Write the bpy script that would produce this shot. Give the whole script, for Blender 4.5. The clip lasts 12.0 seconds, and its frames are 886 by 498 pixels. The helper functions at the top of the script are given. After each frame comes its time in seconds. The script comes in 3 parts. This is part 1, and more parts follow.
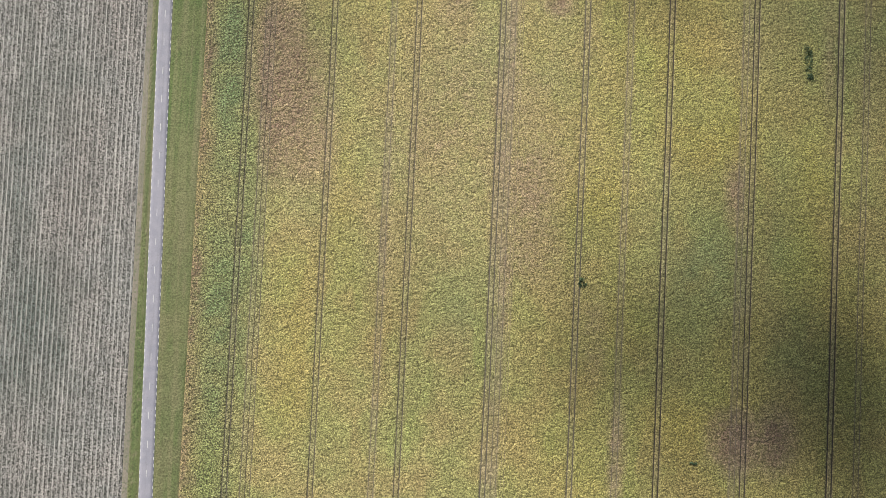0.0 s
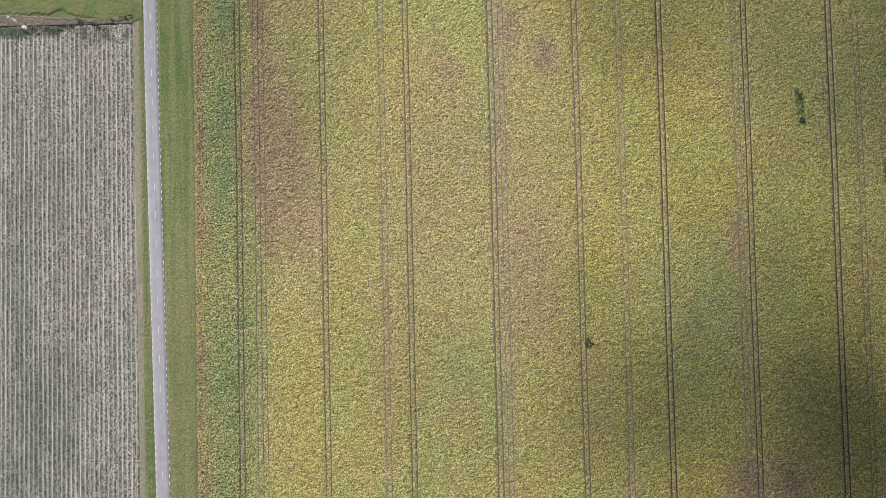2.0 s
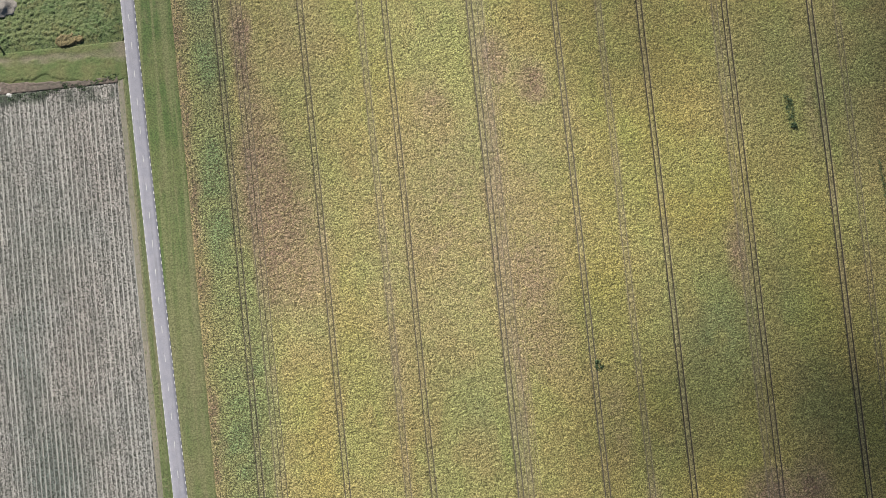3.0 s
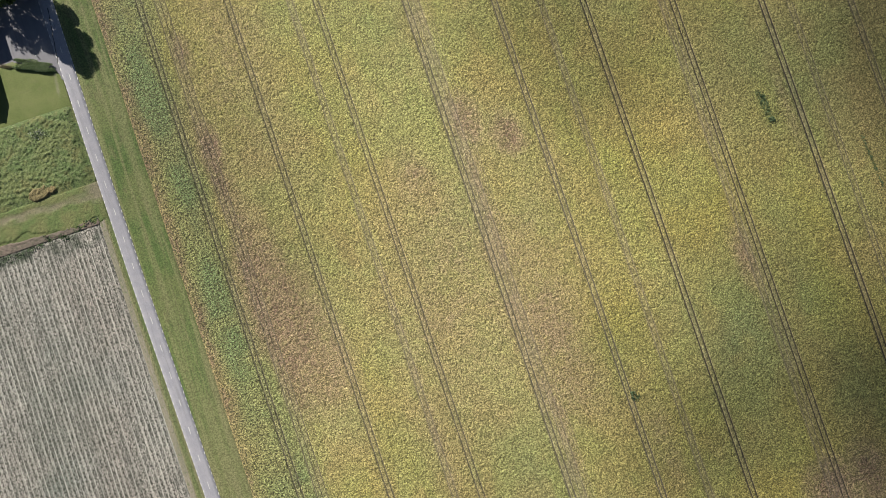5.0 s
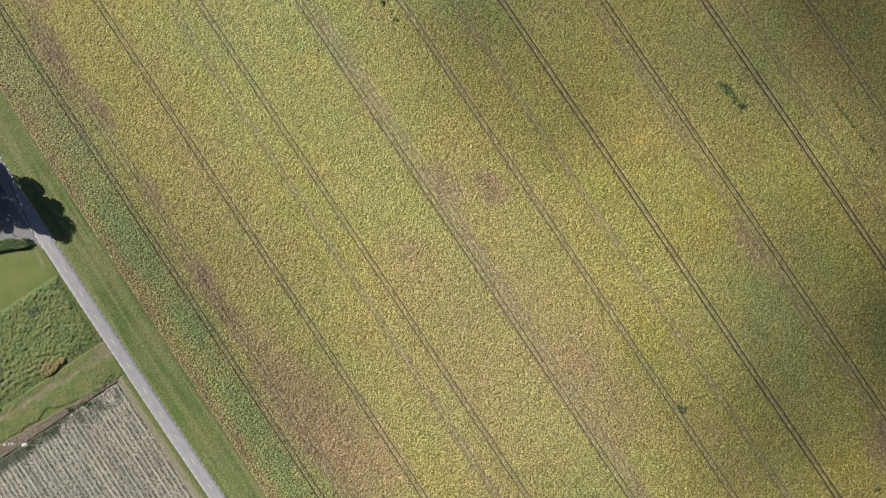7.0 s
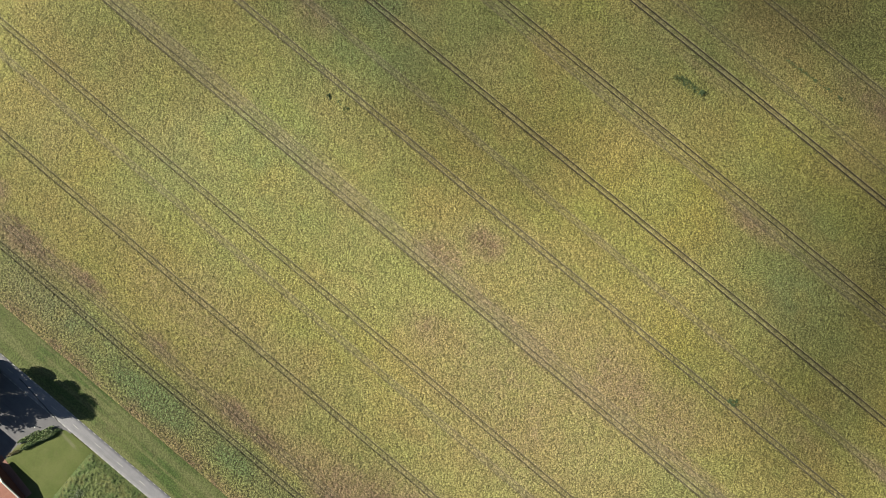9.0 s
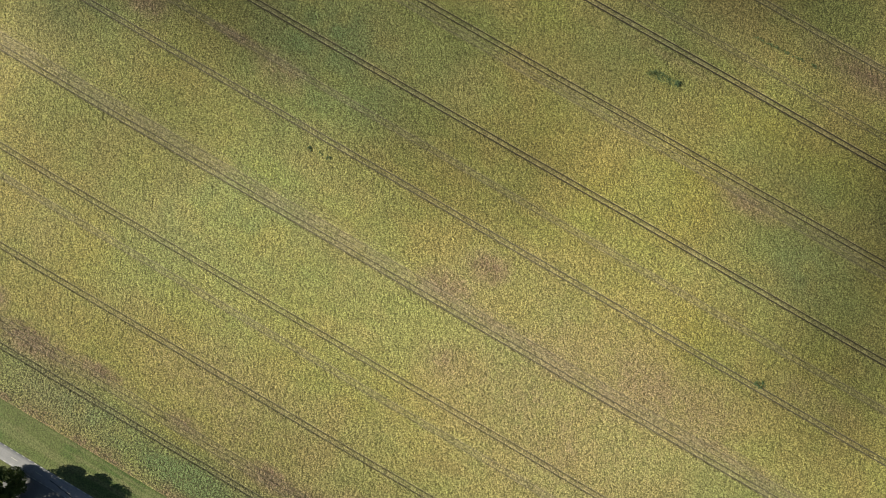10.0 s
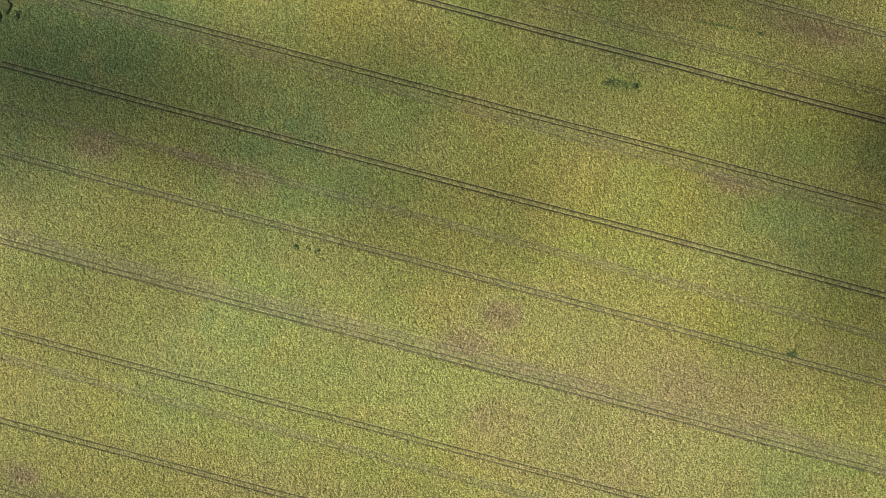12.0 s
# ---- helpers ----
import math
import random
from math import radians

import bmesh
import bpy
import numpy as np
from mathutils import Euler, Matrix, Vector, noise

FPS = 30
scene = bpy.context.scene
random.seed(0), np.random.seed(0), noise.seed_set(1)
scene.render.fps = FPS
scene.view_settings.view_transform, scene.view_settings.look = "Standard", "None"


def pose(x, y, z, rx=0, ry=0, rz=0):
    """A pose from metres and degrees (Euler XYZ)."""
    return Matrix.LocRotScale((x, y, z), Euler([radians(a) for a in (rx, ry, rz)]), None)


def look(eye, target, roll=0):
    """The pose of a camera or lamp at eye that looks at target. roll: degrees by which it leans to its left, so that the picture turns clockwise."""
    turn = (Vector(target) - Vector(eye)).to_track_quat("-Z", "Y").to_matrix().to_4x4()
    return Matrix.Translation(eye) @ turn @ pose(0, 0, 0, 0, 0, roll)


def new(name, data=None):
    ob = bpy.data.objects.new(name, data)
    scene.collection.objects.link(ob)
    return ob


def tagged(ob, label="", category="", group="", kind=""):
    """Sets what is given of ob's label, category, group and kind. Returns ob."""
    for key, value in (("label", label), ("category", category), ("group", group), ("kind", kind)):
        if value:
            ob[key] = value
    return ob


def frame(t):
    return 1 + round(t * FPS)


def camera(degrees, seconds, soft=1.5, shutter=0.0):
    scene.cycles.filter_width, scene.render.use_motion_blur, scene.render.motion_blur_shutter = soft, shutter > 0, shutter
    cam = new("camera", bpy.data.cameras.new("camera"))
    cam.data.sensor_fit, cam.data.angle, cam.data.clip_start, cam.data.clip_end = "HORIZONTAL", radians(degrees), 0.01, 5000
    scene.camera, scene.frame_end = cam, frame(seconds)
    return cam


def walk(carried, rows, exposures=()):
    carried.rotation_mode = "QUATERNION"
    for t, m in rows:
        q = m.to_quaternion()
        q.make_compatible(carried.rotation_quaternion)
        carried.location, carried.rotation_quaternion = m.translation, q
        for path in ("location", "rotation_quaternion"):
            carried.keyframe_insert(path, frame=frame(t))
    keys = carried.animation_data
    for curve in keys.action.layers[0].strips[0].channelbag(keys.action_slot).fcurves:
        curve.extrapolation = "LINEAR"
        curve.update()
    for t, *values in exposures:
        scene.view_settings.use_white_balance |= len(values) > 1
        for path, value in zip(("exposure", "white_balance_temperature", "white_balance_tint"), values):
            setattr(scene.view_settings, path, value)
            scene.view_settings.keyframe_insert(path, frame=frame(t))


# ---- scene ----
cam = camera(71.1, 12.0, soft=0.65)
PATH = [
    (0, pose(89.238, -2.642, 262.401, 1.7323, 0.3850, 2.7701)),
    (0.5, pose(88.905, 4.523, 262.430, 1.7663, 0.3990, 2.7844)),
    (1, pose(88.567, 11.717, 262.425, 1.7855, 0.4215, 2.4494)),
    (1.5, pose(88.243, 18.969, 262.383, 1.7384, 0.4309, 1.3592)),
    (2, pose(87.997, 26.278, 262.324, 1.7382, 0.4590, -1.2256)),
    (2.5, pose(87.851, 33.613, 262.295, 1.7065, 0.4686, -3.3820)),
    (3, pose(87.773, 41.023, 262.294, 1.6586, 0.4867, -5.8502)),
    (3.2, pose(87.776, 44.031, 262.300, 1.6725, 0.4739, -7.0457)),
    (4.8, pose(88.034, 68.411, 262.368, 1.4033, 0.2219, -17.1829)),
    (5, pose(88.286, 71.391, 262.380, 1.4154, 0.1659, -18.5184)),
    (5.5, pose(89.500, 78.649, 262.445, 1.3897, 0.0835, -21.7719)),
    (6, pose(91.319, 85.663, 262.491, 1.4545, 0.0439, -25.4419)),
    (6.5, pose(93.697, 92.382, 262.495, 1.4445, 0.0542, -29.6221)),
    (7, pose(96.618, 98.729, 262.479, 1.5218, 0.0938, -33.5779)),
    (7.2, pose(97.991, 101.104, 262.459, 1.5680, 0.1096, -35.0580)),
    (8.8, pose(110.563, 118.799, 261.809, 1.9209, 0.3076, -48.6236)),
    (9, pose(112.288, 120.883, 261.780, 1.8980, 0.3192, -50.1841)),
    (9.5, pose(116.975, 125.769, 261.705, 1.8889, 0.3596, -54.8681)),
    (10, pose(122.065, 130.289, 261.640, 1.8672, 0.3893, -59.7387)),
    (10.5, pose(127.511, 134.449, 261.583, 1.7614, 0.3455, -63.1729)),
    (11, pose(133.257, 138.279, 261.526, 1.6104, 0.2645, -67.5787)),
    (11.5, pose(139.174, 141.882, 261.464, 1.4868, 0.0848, -71.4814)),
    (12, pose(145.168, 145.380, 261.394, 1.4429, -0.1518, -75.2525)),
]
LIGHT = [(0.0, 1.02, 6500, 10), (3.2, 1.05, 6500, 9), (5.5, 1.04, 6900, 6), (8.8, 0.98, 7300, 1), (10.0, 0.96, 7600, -3), (12.0, 0.96, 7700, -14)]
walk(cam, PATH, LIGHT)

# ---- light ----
SUN_ELEVATION, SUN_WAY = radians(29.5), Vector((0.40, -0.92, 0)).normalized()   # the way that shadows fall
world = bpy.data.worlds.new("sky")
scene.world = world
world.use_nodes = True
sky = world.node_tree.nodes.new("ShaderNodeTexSky")
sky.sky_type, sky.sun_disc = "NISHITA", False
sky.sun_elevation, sky.sun_rotation = SUN_ELEVATION, math.atan2(-SUN_WAY.x, -SUN_WAY.y)
sky.dust_density, sky.ozone_density = 0.8, 2.5
back = world.node_tree.nodes["Background"]
back.inputs[1].default_value = 0.03
world.node_tree.links.new(sky.outputs[0], back.inputs[0])
sun = new("sun", bpy.data.lights.new("sun", "SUN"))
sun.data.energy, sun.data.angle, sun.data.color = 4.9, radians(0.53), (1.0, 0.95, 0.87)
SUN_DOWN = Vector((*(SUN_WAY.xy * math.cos(SUN_ELEVATION)), -math.sin(SUN_ELEVATION)))
sun.matrix_world = look((0, 0, 400), Vector((0, 0, 400)) + SUN_DOWN)


# ---- helpers for nodes and meshes ----
class Graph:
    """A node material under construction."""

    def __init__(self, name, rough=0.85):
        self.mat = bpy.data.materials.new(name)
        self.mat.use_nodes = True
        self.tree = self.mat.node_tree
        self.bsdf = self.tree.nodes["Principled BSDF"]
        self.bsdf.inputs["Roughness"].default_value = rough
        self.bsdf.inputs["Specular IOR Level"].default_value = 0.25
        self.place = self.tree.nodes.new("ShaderNodeTexCoord").outputs["Object"]

    def link(self, a, b):
        self.tree.links.new(a, b)

    def noise(self, scale, detail=3.0, stretch=None, rough=0.55):
        n = self.tree.nodes.new("ShaderNodeTexNoise")
        n.inputs["Scale"].default_value, n.inputs["Detail"].default_value, n.inputs["Roughness"].default_value = scale, detail, rough
        place = self.place
        if stretch:
            m = self.tree.nodes.new("ShaderNodeMapping")
            m.inputs["Scale"].default_value = stretch
            self.link(place, m.inputs[0])
            place = m.outputs[0]
        self.link(place, n.inputs["Vector"])
        return n.outputs["Fac"]

    def cells(self, scale):
        """Round cells: 0 at each one's middle, growing to its rim, and a random value for each."""
        n = self.tree.nodes.new("ShaderNodeTexVoronoi")
        n.voronoi_dimensions = "2D"
        n.inputs["Scale"].default_value = scale
        self.link(self.place, n.inputs["Vector"])
        split = self.tree.nodes.new("ShaderNodeSeparateColor")
        self.link(n.outputs["Color"], split.inputs[0])
        return n.outputs["Distance"], split.outputs[0]

    def attribute(self, name):
        n = self.tree.nodes.new("ShaderNodeAttribute")
        n.attribute_name = name
        return n.outputs["Fac"]

    def random(self):
        return self.tree.nodes.new("ShaderNodeObjectInfo").outputs["Random"]

    def island(self):
        return self.tree.nodes.new("ShaderNodeNewGeometry").outputs["Random Per Island"]

    def span(self, value, low, high, to_low=0.0, to_high=1.0):
        n = self.tree.nodes.new("ShaderNodeMapRange")
        n.interpolation_type = "SMOOTHSTEP"
        self.link(value, n.inputs[0])
        for i, v in enumerate((low, high, to_low, to_high)):
            n.inputs[i + 1].default_value = v
        return n.outputs[0]

    def sums(self, op, a, b):
        n = self.tree.nodes.new("ShaderNodeMath")
        n.operation = op
        for i, v in enumerate((a, b)):
            if isinstance(v, (int, float)):
                n.inputs[i].default_value = v
            else:
                self.link(v, n.inputs[i])
        return n.outputs[0]

    def mix(self, factor, a, b):
        n = self.tree.nodes.new("ShaderNodeMix")
        n.data_type = "RGBA"
        for socket, v in ((n.inputs["Factor"], factor), (n.inputs[6], a), (n.inputs[7], b)):
            if isinstance(v, tuple):
                socket.default_value = (*v, 1)
            elif isinstance(v, (int, float)):
                socket.default_value = v
            else:
                self.link(v, socket)
        return n.outputs[2]

    def vary(self, colour, value, low=0.8, high=1.2):
        """The colour made lighter and darker by a value of 0.3 to 0.7."""
        n = self.tree.nodes.new("ShaderNodeHueSaturation")
        self.link(self.span(value, 0.3, 0.7, low, high), n.inputs["Value"])
        if isinstance(colour, tuple):
            n.inputs["Color"].default_value = (*colour, 1)
        else:
            self.link(colour, n.inputs["Color"])
        return n.outputs[0]

    def done(self, colour, bump=None, strength=0.5, distance=0.1):
        if isinstance(colour, tuple):
            self.bsdf.inputs["Base Color"].default_value = (*colour, 1)
        else:
            self.link(colour, self.bsdf.inputs["Base Color"])
        if bump is not None:
            n = self.tree.nodes.new("ShaderNodeBump")
            n.inputs["Strength"].default_value, n.inputs["Distance"].default_value = strength, distance
            self.link(bump, n.inputs["Height"])
            self.link(n.outputs[0], self.bsdf.inputs["Normal"])
        return self.mat


def values(seed, x, y, cell):
    """Smooth random values of 0 to 1 over the plan, with lumps of that many metres."""
    rng = np.random.default_rng(seed)
    table = rng.random((256, 256))
    u, v = x / cell, y / cell
    i, j = np.floor(u).astype(int), np.floor(v).astype(int)
    f, g = u - i, v - j
    f, g = f * f * (3 - 2 * f), g * g * (3 - 2 * g)
    i0, i1, j0, j1 = i % 256, (i + 1) % 256, j % 256, (j + 1) % 256
    return (table[i0, j0] * (1 - f) + table[i1, j0] * f) * (1 - g) + (table[i0, j1] * (1 - f) + table[i1, j1] * f) * g


def clumps(seed, x, y, cell):
    """Round heads of plants, one to a jittered cell: 1 at a head's middle, about 0 between them."""
    rng = np.random.default_rng(seed)
    px, py = rng.random((512, 512)), rng.random((512, 512))
    size = 0.7 + 0.6 * rng.random((512, 512))
    u, v = x / cell, y / cell
    i, j = np.floor(u).astype(int), np.floor(v).astype(int)
    best = np.zeros_like(u)
    for a in (-1, 0, 1):
        for b in (-1, 0, 1):
            k, m = (i + a) % 512, (j + b) % 512
            d = ((i + a + px[k, m] - u) ** 2 + (j + b + py[k, m] - v) ** 2) / size[k, m] ** 2
            best = np.maximum(best, 1 - d / 0.75)
    return np.clip(best, 0, 1)


def blob(x, y, cx, cy, rx, ry, wobble=None):
    """A soft round patch of 1 in the middle and 0 outside."""
    d = np.hypot((x - cx) / rx, (y - cy) / ry)
    if wobble is not None:
        d = d + (wobble - 0.5) * 0.9
    return np.clip(1.25 - d, 0, 1) ** 1.0


def sheet(name, x, y, z, mat, parent=None, **attributes):
    """A mesh over a grid of points, with values at its points for the material."""
    ny, nx = x.shape
    me = bpy.data.meshes.new(name)
    index = np.arange(nx * ny).reshape(ny, nx)
    quads = np.stack([index[:-1, :-1], index[:-1, 1:], index[1:, 1:], index[1:, :-1]], -1).reshape(-1, 4)
    me.vertices.add(nx * ny)
    me.vertices.foreach_set("co", np.stack([x, y, z], -1).astype(np.float32).ravel())
    me.loops.add(quads.size)
    me.loops.foreach_set("vertex_index", quads.ravel().astype(np.int32))
    me.polygons.add(len(quads))
    me.polygons.foreach_set("loop_start", np.arange(0, quads.size, 4, dtype=np.int32))
    me.polygons.foreach_set("use_smooth", np.ones(len(quads), bool))
    me.update(calc_edges=True)
    for key, value in attributes.items():
        me.attributes.new(key, "FLOAT", "POINT").data.foreach_set("value", np.broadcast_to(value, x.shape).astype(np.float32).ravel())
    me.materials.append(mat)
    ob = new(name, me)
    ob.parent = parent
    return ob


def raised(name, verts, faces, mat, parent=None, label="", smooth=False):
    """One mesh object from points and faces."""
    me = bpy.data.meshes.new(name)
    me.from_pydata([tuple(v) for v in verts], [], faces)
    me.update()
    if smooth:
        me.polygons.foreach_set("use_smooth", [True] * len(me.polygons))
    me.materials.append(mat)
    ob = new(name, me)
    ob.parent = parent
    if label:
        tagged(ob, label)
    return ob


def part(name, bm, mat, parent=None, label=""):
    me = bpy.data.meshes.new(name)
    bm.normal_update()
    bm.to_mesh(me)
    bm.free()
    me.materials.append(mat)
    ob = new(name, me)
    ob.parent = parent
    if label:
        tagged(ob, label)
    return ob


def block(size, at=(0, 0, 0), turn=0.0, bevel=0.0):
    """A bmesh box with its foot's middle at a place, its edges rounded."""
    bm = bmesh.new()
    bmesh.ops.create_cube(bm, size=1, matrix=Matrix.Translation((at[0], at[1], at[2] + size[2] / 2)) @ Matrix.Rotation(turn, 4, "Z") @ Matrix.Diagonal((*size, 1)))
    if bevel:
        bmesh.ops.bevel(bm, geom=bm.edges[:], offset=bevel, segments=2, affect="EDGES", profile=0.5)
    return bm


def grid(x0, x1, dx, y0, y1, dy):
    return np.meshgrid(np.arange(x0, x1 + dx / 2, dx), np.arange(y0, y1 + dy / 2, dy))


def fade(x, y, edge=1.0):
    """0 at the rim of a grid and 1 inside it."""
    ny, nx = x.shape
    i, j = np.meshgrid(np.arange(nx), np.arange(ny))
    return np.clip(np.minimum(np.minimum(i, nx - 1 - i), np.minimum(j, ny - 1 - j)) / edge, 0, 1)


# ---- clouds ----
def cloud_material(name, dense):
    """White vapour that thins out towards the cloud's fringe."""
    g = Graph(name, 1.0)
    n = g.tree.nodes.new("ShaderNodeVectorMath")
    n.operation = "LENGTH"
    flat = g.tree.nodes.new("ShaderNodeMapping")
    flat.inputs["Scale"].default_value = (1, 1, 0)
    g.link(g.place, flat.inputs[0])
    g.link(flat.outputs[0], n.inputs[0])
    rim = g.sums("ADD", n.outputs["Value"], g.span(g.noise(1.3, 1.5), 0.25, 0.75, -0.12, 0.12))
    g.done((0.9, 0.9, 0.9))
    g.link(g.span(rim, 1.05, 0.1, 0.0, dense), g.bsdf.inputs["Alpha"])
    return g.mat


CLOUD_BASE = 620.0


def cloud(x, y, half_x, half_y, dense, seed):
    """An unseen thin cloud, added up along the sun's way to shade the field at (x, y)."""
    bm = bmesh.new()
    bmesh.ops.create_icosphere(bm, subdivisions=4, radius=1.0)
    for w in bm.verts:
        lump = noise.fractal(w.co * 1.7 + Vector((seed, 0, 0)), 1.0, 2.0, 4)
        w.co *= 1.0 + 0.06 * lump
    me = bpy.data.meshes.new("cloud")
    bm.to_mesh(me)
    bm.free()
    me.polygons.foreach_set("use_smooth", [True] * len(me.polygons))
    me.materials.append(cloud_material("thin_cloud", dense))
    ob = new("cloud", me)
    off = SUN_WAY * (CLOUD_BASE / math.tan(SUN_ELEVATION))
    ob.matrix_basis = Matrix.Translation((x - off.x, y - off.y, CLOUD_BASE)) @ Matrix.Diagonal((half_x, half_y, 16.0, 1))
    return tagged(ob, "unseen thin white cloud added to shade the fields", "cloud", "clouds", "structure")


# Placed and thinned to set how bright each stretch of field comes out.
cloud(105, 288, 51, 42, 0.27, 3)
cloud(263, -64, 44, 65, 0.55, 19)
cloud(246, -7, 90, 77, 0.36, 27)
cloud(304, 86, 70, 100, 0.52, 35)
cloud(199, 100, 80, 80, 0.08, 43)
cloud(206, -53, 110, 42, 0.41, 51)
cloud(167, 150, 53, 42, 0.31, 59)
cloud(179, 332, 68, 110, 0.55, 67)
cloud(5, 290, 92, 110, 0.15, 83)
cloud(232, 148, 42, 96, 0.25, 91)
cloud(8, 150, 66, 100, 0.17, 99)
cloud(156, -11, 48, 45, 0.22, 107)
cloud(83, -30, 48, 42, 0.10, 115)
cloud(188, 227, 80, 76, 0.30, 123)
cloud(300, 150, 60, 60, 0.25, 131)

# ---- materials ----
def crop_material():
    g = Graph("ripening_crop", 0.8)
    broad, streaks = g.noise(0.035, 3), g.noise(0.045, 3, (1.0, 0.35, 1.0))
    c = g.mix(g.span(broad, 0.38, 0.62), (0.285, 0.234, 0.100), (0.246, 0.244, 0.093))
    c = g.mix(g.span(streaks, 0.52, 0.70, 0.0, 0.6), c, (0.285, 0.205, 0.094))
    c = g.mix(g.span(streaks, 0.46, 0.30, 0.0, 0.6), c, (0.212, 0.25, 0.078))
    c = g.mix(g.sums("MULTIPLY", g.attribute("yellow"), 0.65), c, (0.268, 0.233, 0.05))
    c = g.mix(g.sums("MULTIPLY", g.attribute("lush"), 0.85), c, (0.107, 0.17, 0.075))
    c = g.mix(g.sums("MULTIPLY", g.attribute("dry"), 0.9), c, (0.275, 0.203, 0.125))
    c = g.mix(g.sums("MULTIPLY", g.attribute("bare"), 0.85), c, (0.162, 0.100, 0.078))
    c = g.mix(g.sums("MULTIPLY", g.attribute("soil"), 0.75), c, (0.180, 0.142, 0.110))
    leafy = g.span(g.attribute("soil"), 0.2, 0.8, 1.0, 0.5)
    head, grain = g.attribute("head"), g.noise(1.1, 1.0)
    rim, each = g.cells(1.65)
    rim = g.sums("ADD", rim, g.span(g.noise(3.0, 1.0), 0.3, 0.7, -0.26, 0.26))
    c = g.vary(c, g.attribute("tone"), 0.90, 1.12)
    c = g.vary(c, each, 0.84, 1.20)
    c = g.vary(c, g.noise(2.3, 0.5), 0.62, 1.40)
    # Soil, lower stems and the shade between heads, all put into the colour.
    gap_shade = g.sums("MAXIMUM", g.span(rim, 0.46, 0.80, 0.0, 0.8), g.span(head, 0.26, 0.0, 0.0, 0.45))
    c = g.mix(g.sums("MULTIPLY", leafy, gap_shade), c, (0.085, 0.08, 0.032))
    # Light on the head tops, painted as paler middles.
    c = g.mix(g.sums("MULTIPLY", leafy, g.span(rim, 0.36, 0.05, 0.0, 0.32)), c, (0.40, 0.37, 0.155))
    # Hollows in the crop's edge strip: their shade is painted near-black, not modelled.
    pit_shade = g.sums("MULTIPLY", g.span(g.noise(1.35, 0.6), 0.45, 0.36, 0.0, 0.9), g.attribute("painted_pit"))
    c = g.mix(pit_shade, c, (0.043, 0.045, 0.023))
    # Dark specks: more of the shade between plants, painted by noise.
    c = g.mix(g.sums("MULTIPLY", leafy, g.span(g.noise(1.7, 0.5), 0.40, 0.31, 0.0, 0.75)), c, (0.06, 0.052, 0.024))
    dome = g.span(rim, 0.75, 0.0)
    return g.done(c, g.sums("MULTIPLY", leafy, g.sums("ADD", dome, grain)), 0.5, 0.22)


def soil_material(name, a, b, speck, scale=1.2):
    g = Graph(name, 0.95)
    c = g.mix(g.span(g.noise(0.06, 3), 0.35, 0.65), a, b)
    c = g.mix(g.span(g.noise(scale, 3), 0.52, 0.72), c, speck)
    c = g.vary(c, g.noise(4.0, 2), 0.75, 1.25)
    return g.done(c, g.noise(2.5, 4), 0.7, 0.15)


def stubble_material():
    g = Graph("stubble_field", 0.95)
    broad = g.noise(0.03, 3)
    c = g.mix(g.span(broad, 0.36, 0.6), (0.30, 0.296, 0.282), (0.345, 0.318, 0.296))
    c = g.mix(g.sums("MULTIPLY", g.attribute("weeds"), 0.8), c, (0.095, 0.13, 0.113))
    c = g.mix(g.attribute("green"), c, (0.037, 0.062, 0.03))
    c = g.mix(g.sums("MULTIPLY", g.attribute("rosy"), 0.6), c, (0.25, 0.212, 0.195))
    # Dark soil between rows; its colour also stands in for furrow shade.
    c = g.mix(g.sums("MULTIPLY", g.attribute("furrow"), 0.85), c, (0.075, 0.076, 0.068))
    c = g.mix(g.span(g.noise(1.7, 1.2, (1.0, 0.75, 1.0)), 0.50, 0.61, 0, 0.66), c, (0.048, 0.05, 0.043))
    # Shade in the cracks round each clod, darkened in the colour.
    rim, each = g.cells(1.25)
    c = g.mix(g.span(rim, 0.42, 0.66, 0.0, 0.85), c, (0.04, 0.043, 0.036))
    c = g.vary(c, each, 0.92, 1.14)
    c = g.vary(c, g.noise(3.0, 1.5), 0.66, 1.36)
    c = g.mix(g.sums("MULTIPLY", g.attribute("straw"), 0.85), c, (0.45, 0.435, 0.40))
    return g.done(c, g.noise(2.2, 3), 1.0, 0.25)


def grass_material(name, a, b, dry, streak=0.0, speckle=0.3):
    g = Graph(name, 0.85)
    c = g.mix(g.span(g.noise(0.12, 4, (2.0, 0.12, 1.0) if streak else None), 0.36, 0.64), a, b)
    if streak:
        c = g.mix(g.span(g.noise(0.42, 2, (1.0, 0.012, 1.0)), 0.42, 0.62, 0, streak), c, dry)
    c = g.mix(g.span(g.noise(0.35, 4), 0.52, 0.74, 0, 0.6), c, dry)
    c = g.vary(c, g.noise(2.6, 3), 1 - speckle, 1 + speckle)
    return g.done(c, g.noise(2.5, 4), 0.6, 0.2)


def meadow_material():
    """Tall unmown grass with withered stretches; shade in hollows and light on tips are put into the colour."""
    g = Graph("rough_meadow", 0.85)
    c = g.mix(g.span(g.noise(0.09, 3), 0.38, 0.62), (0.070, 0.105, 0.036), (0.098, 0.120, 0.044))
    c = g.mix(g.span(g.noise(0.16, 3), 0.50, 0.66, 0, 0.6), c, (0.112, 0.104, 0.040))
    # Painted shade of the hollows, then painted highlights on the grass tips.
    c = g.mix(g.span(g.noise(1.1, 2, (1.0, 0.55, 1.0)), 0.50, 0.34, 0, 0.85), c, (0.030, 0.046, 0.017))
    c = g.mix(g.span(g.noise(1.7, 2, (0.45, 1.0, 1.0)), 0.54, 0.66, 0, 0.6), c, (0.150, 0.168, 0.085))
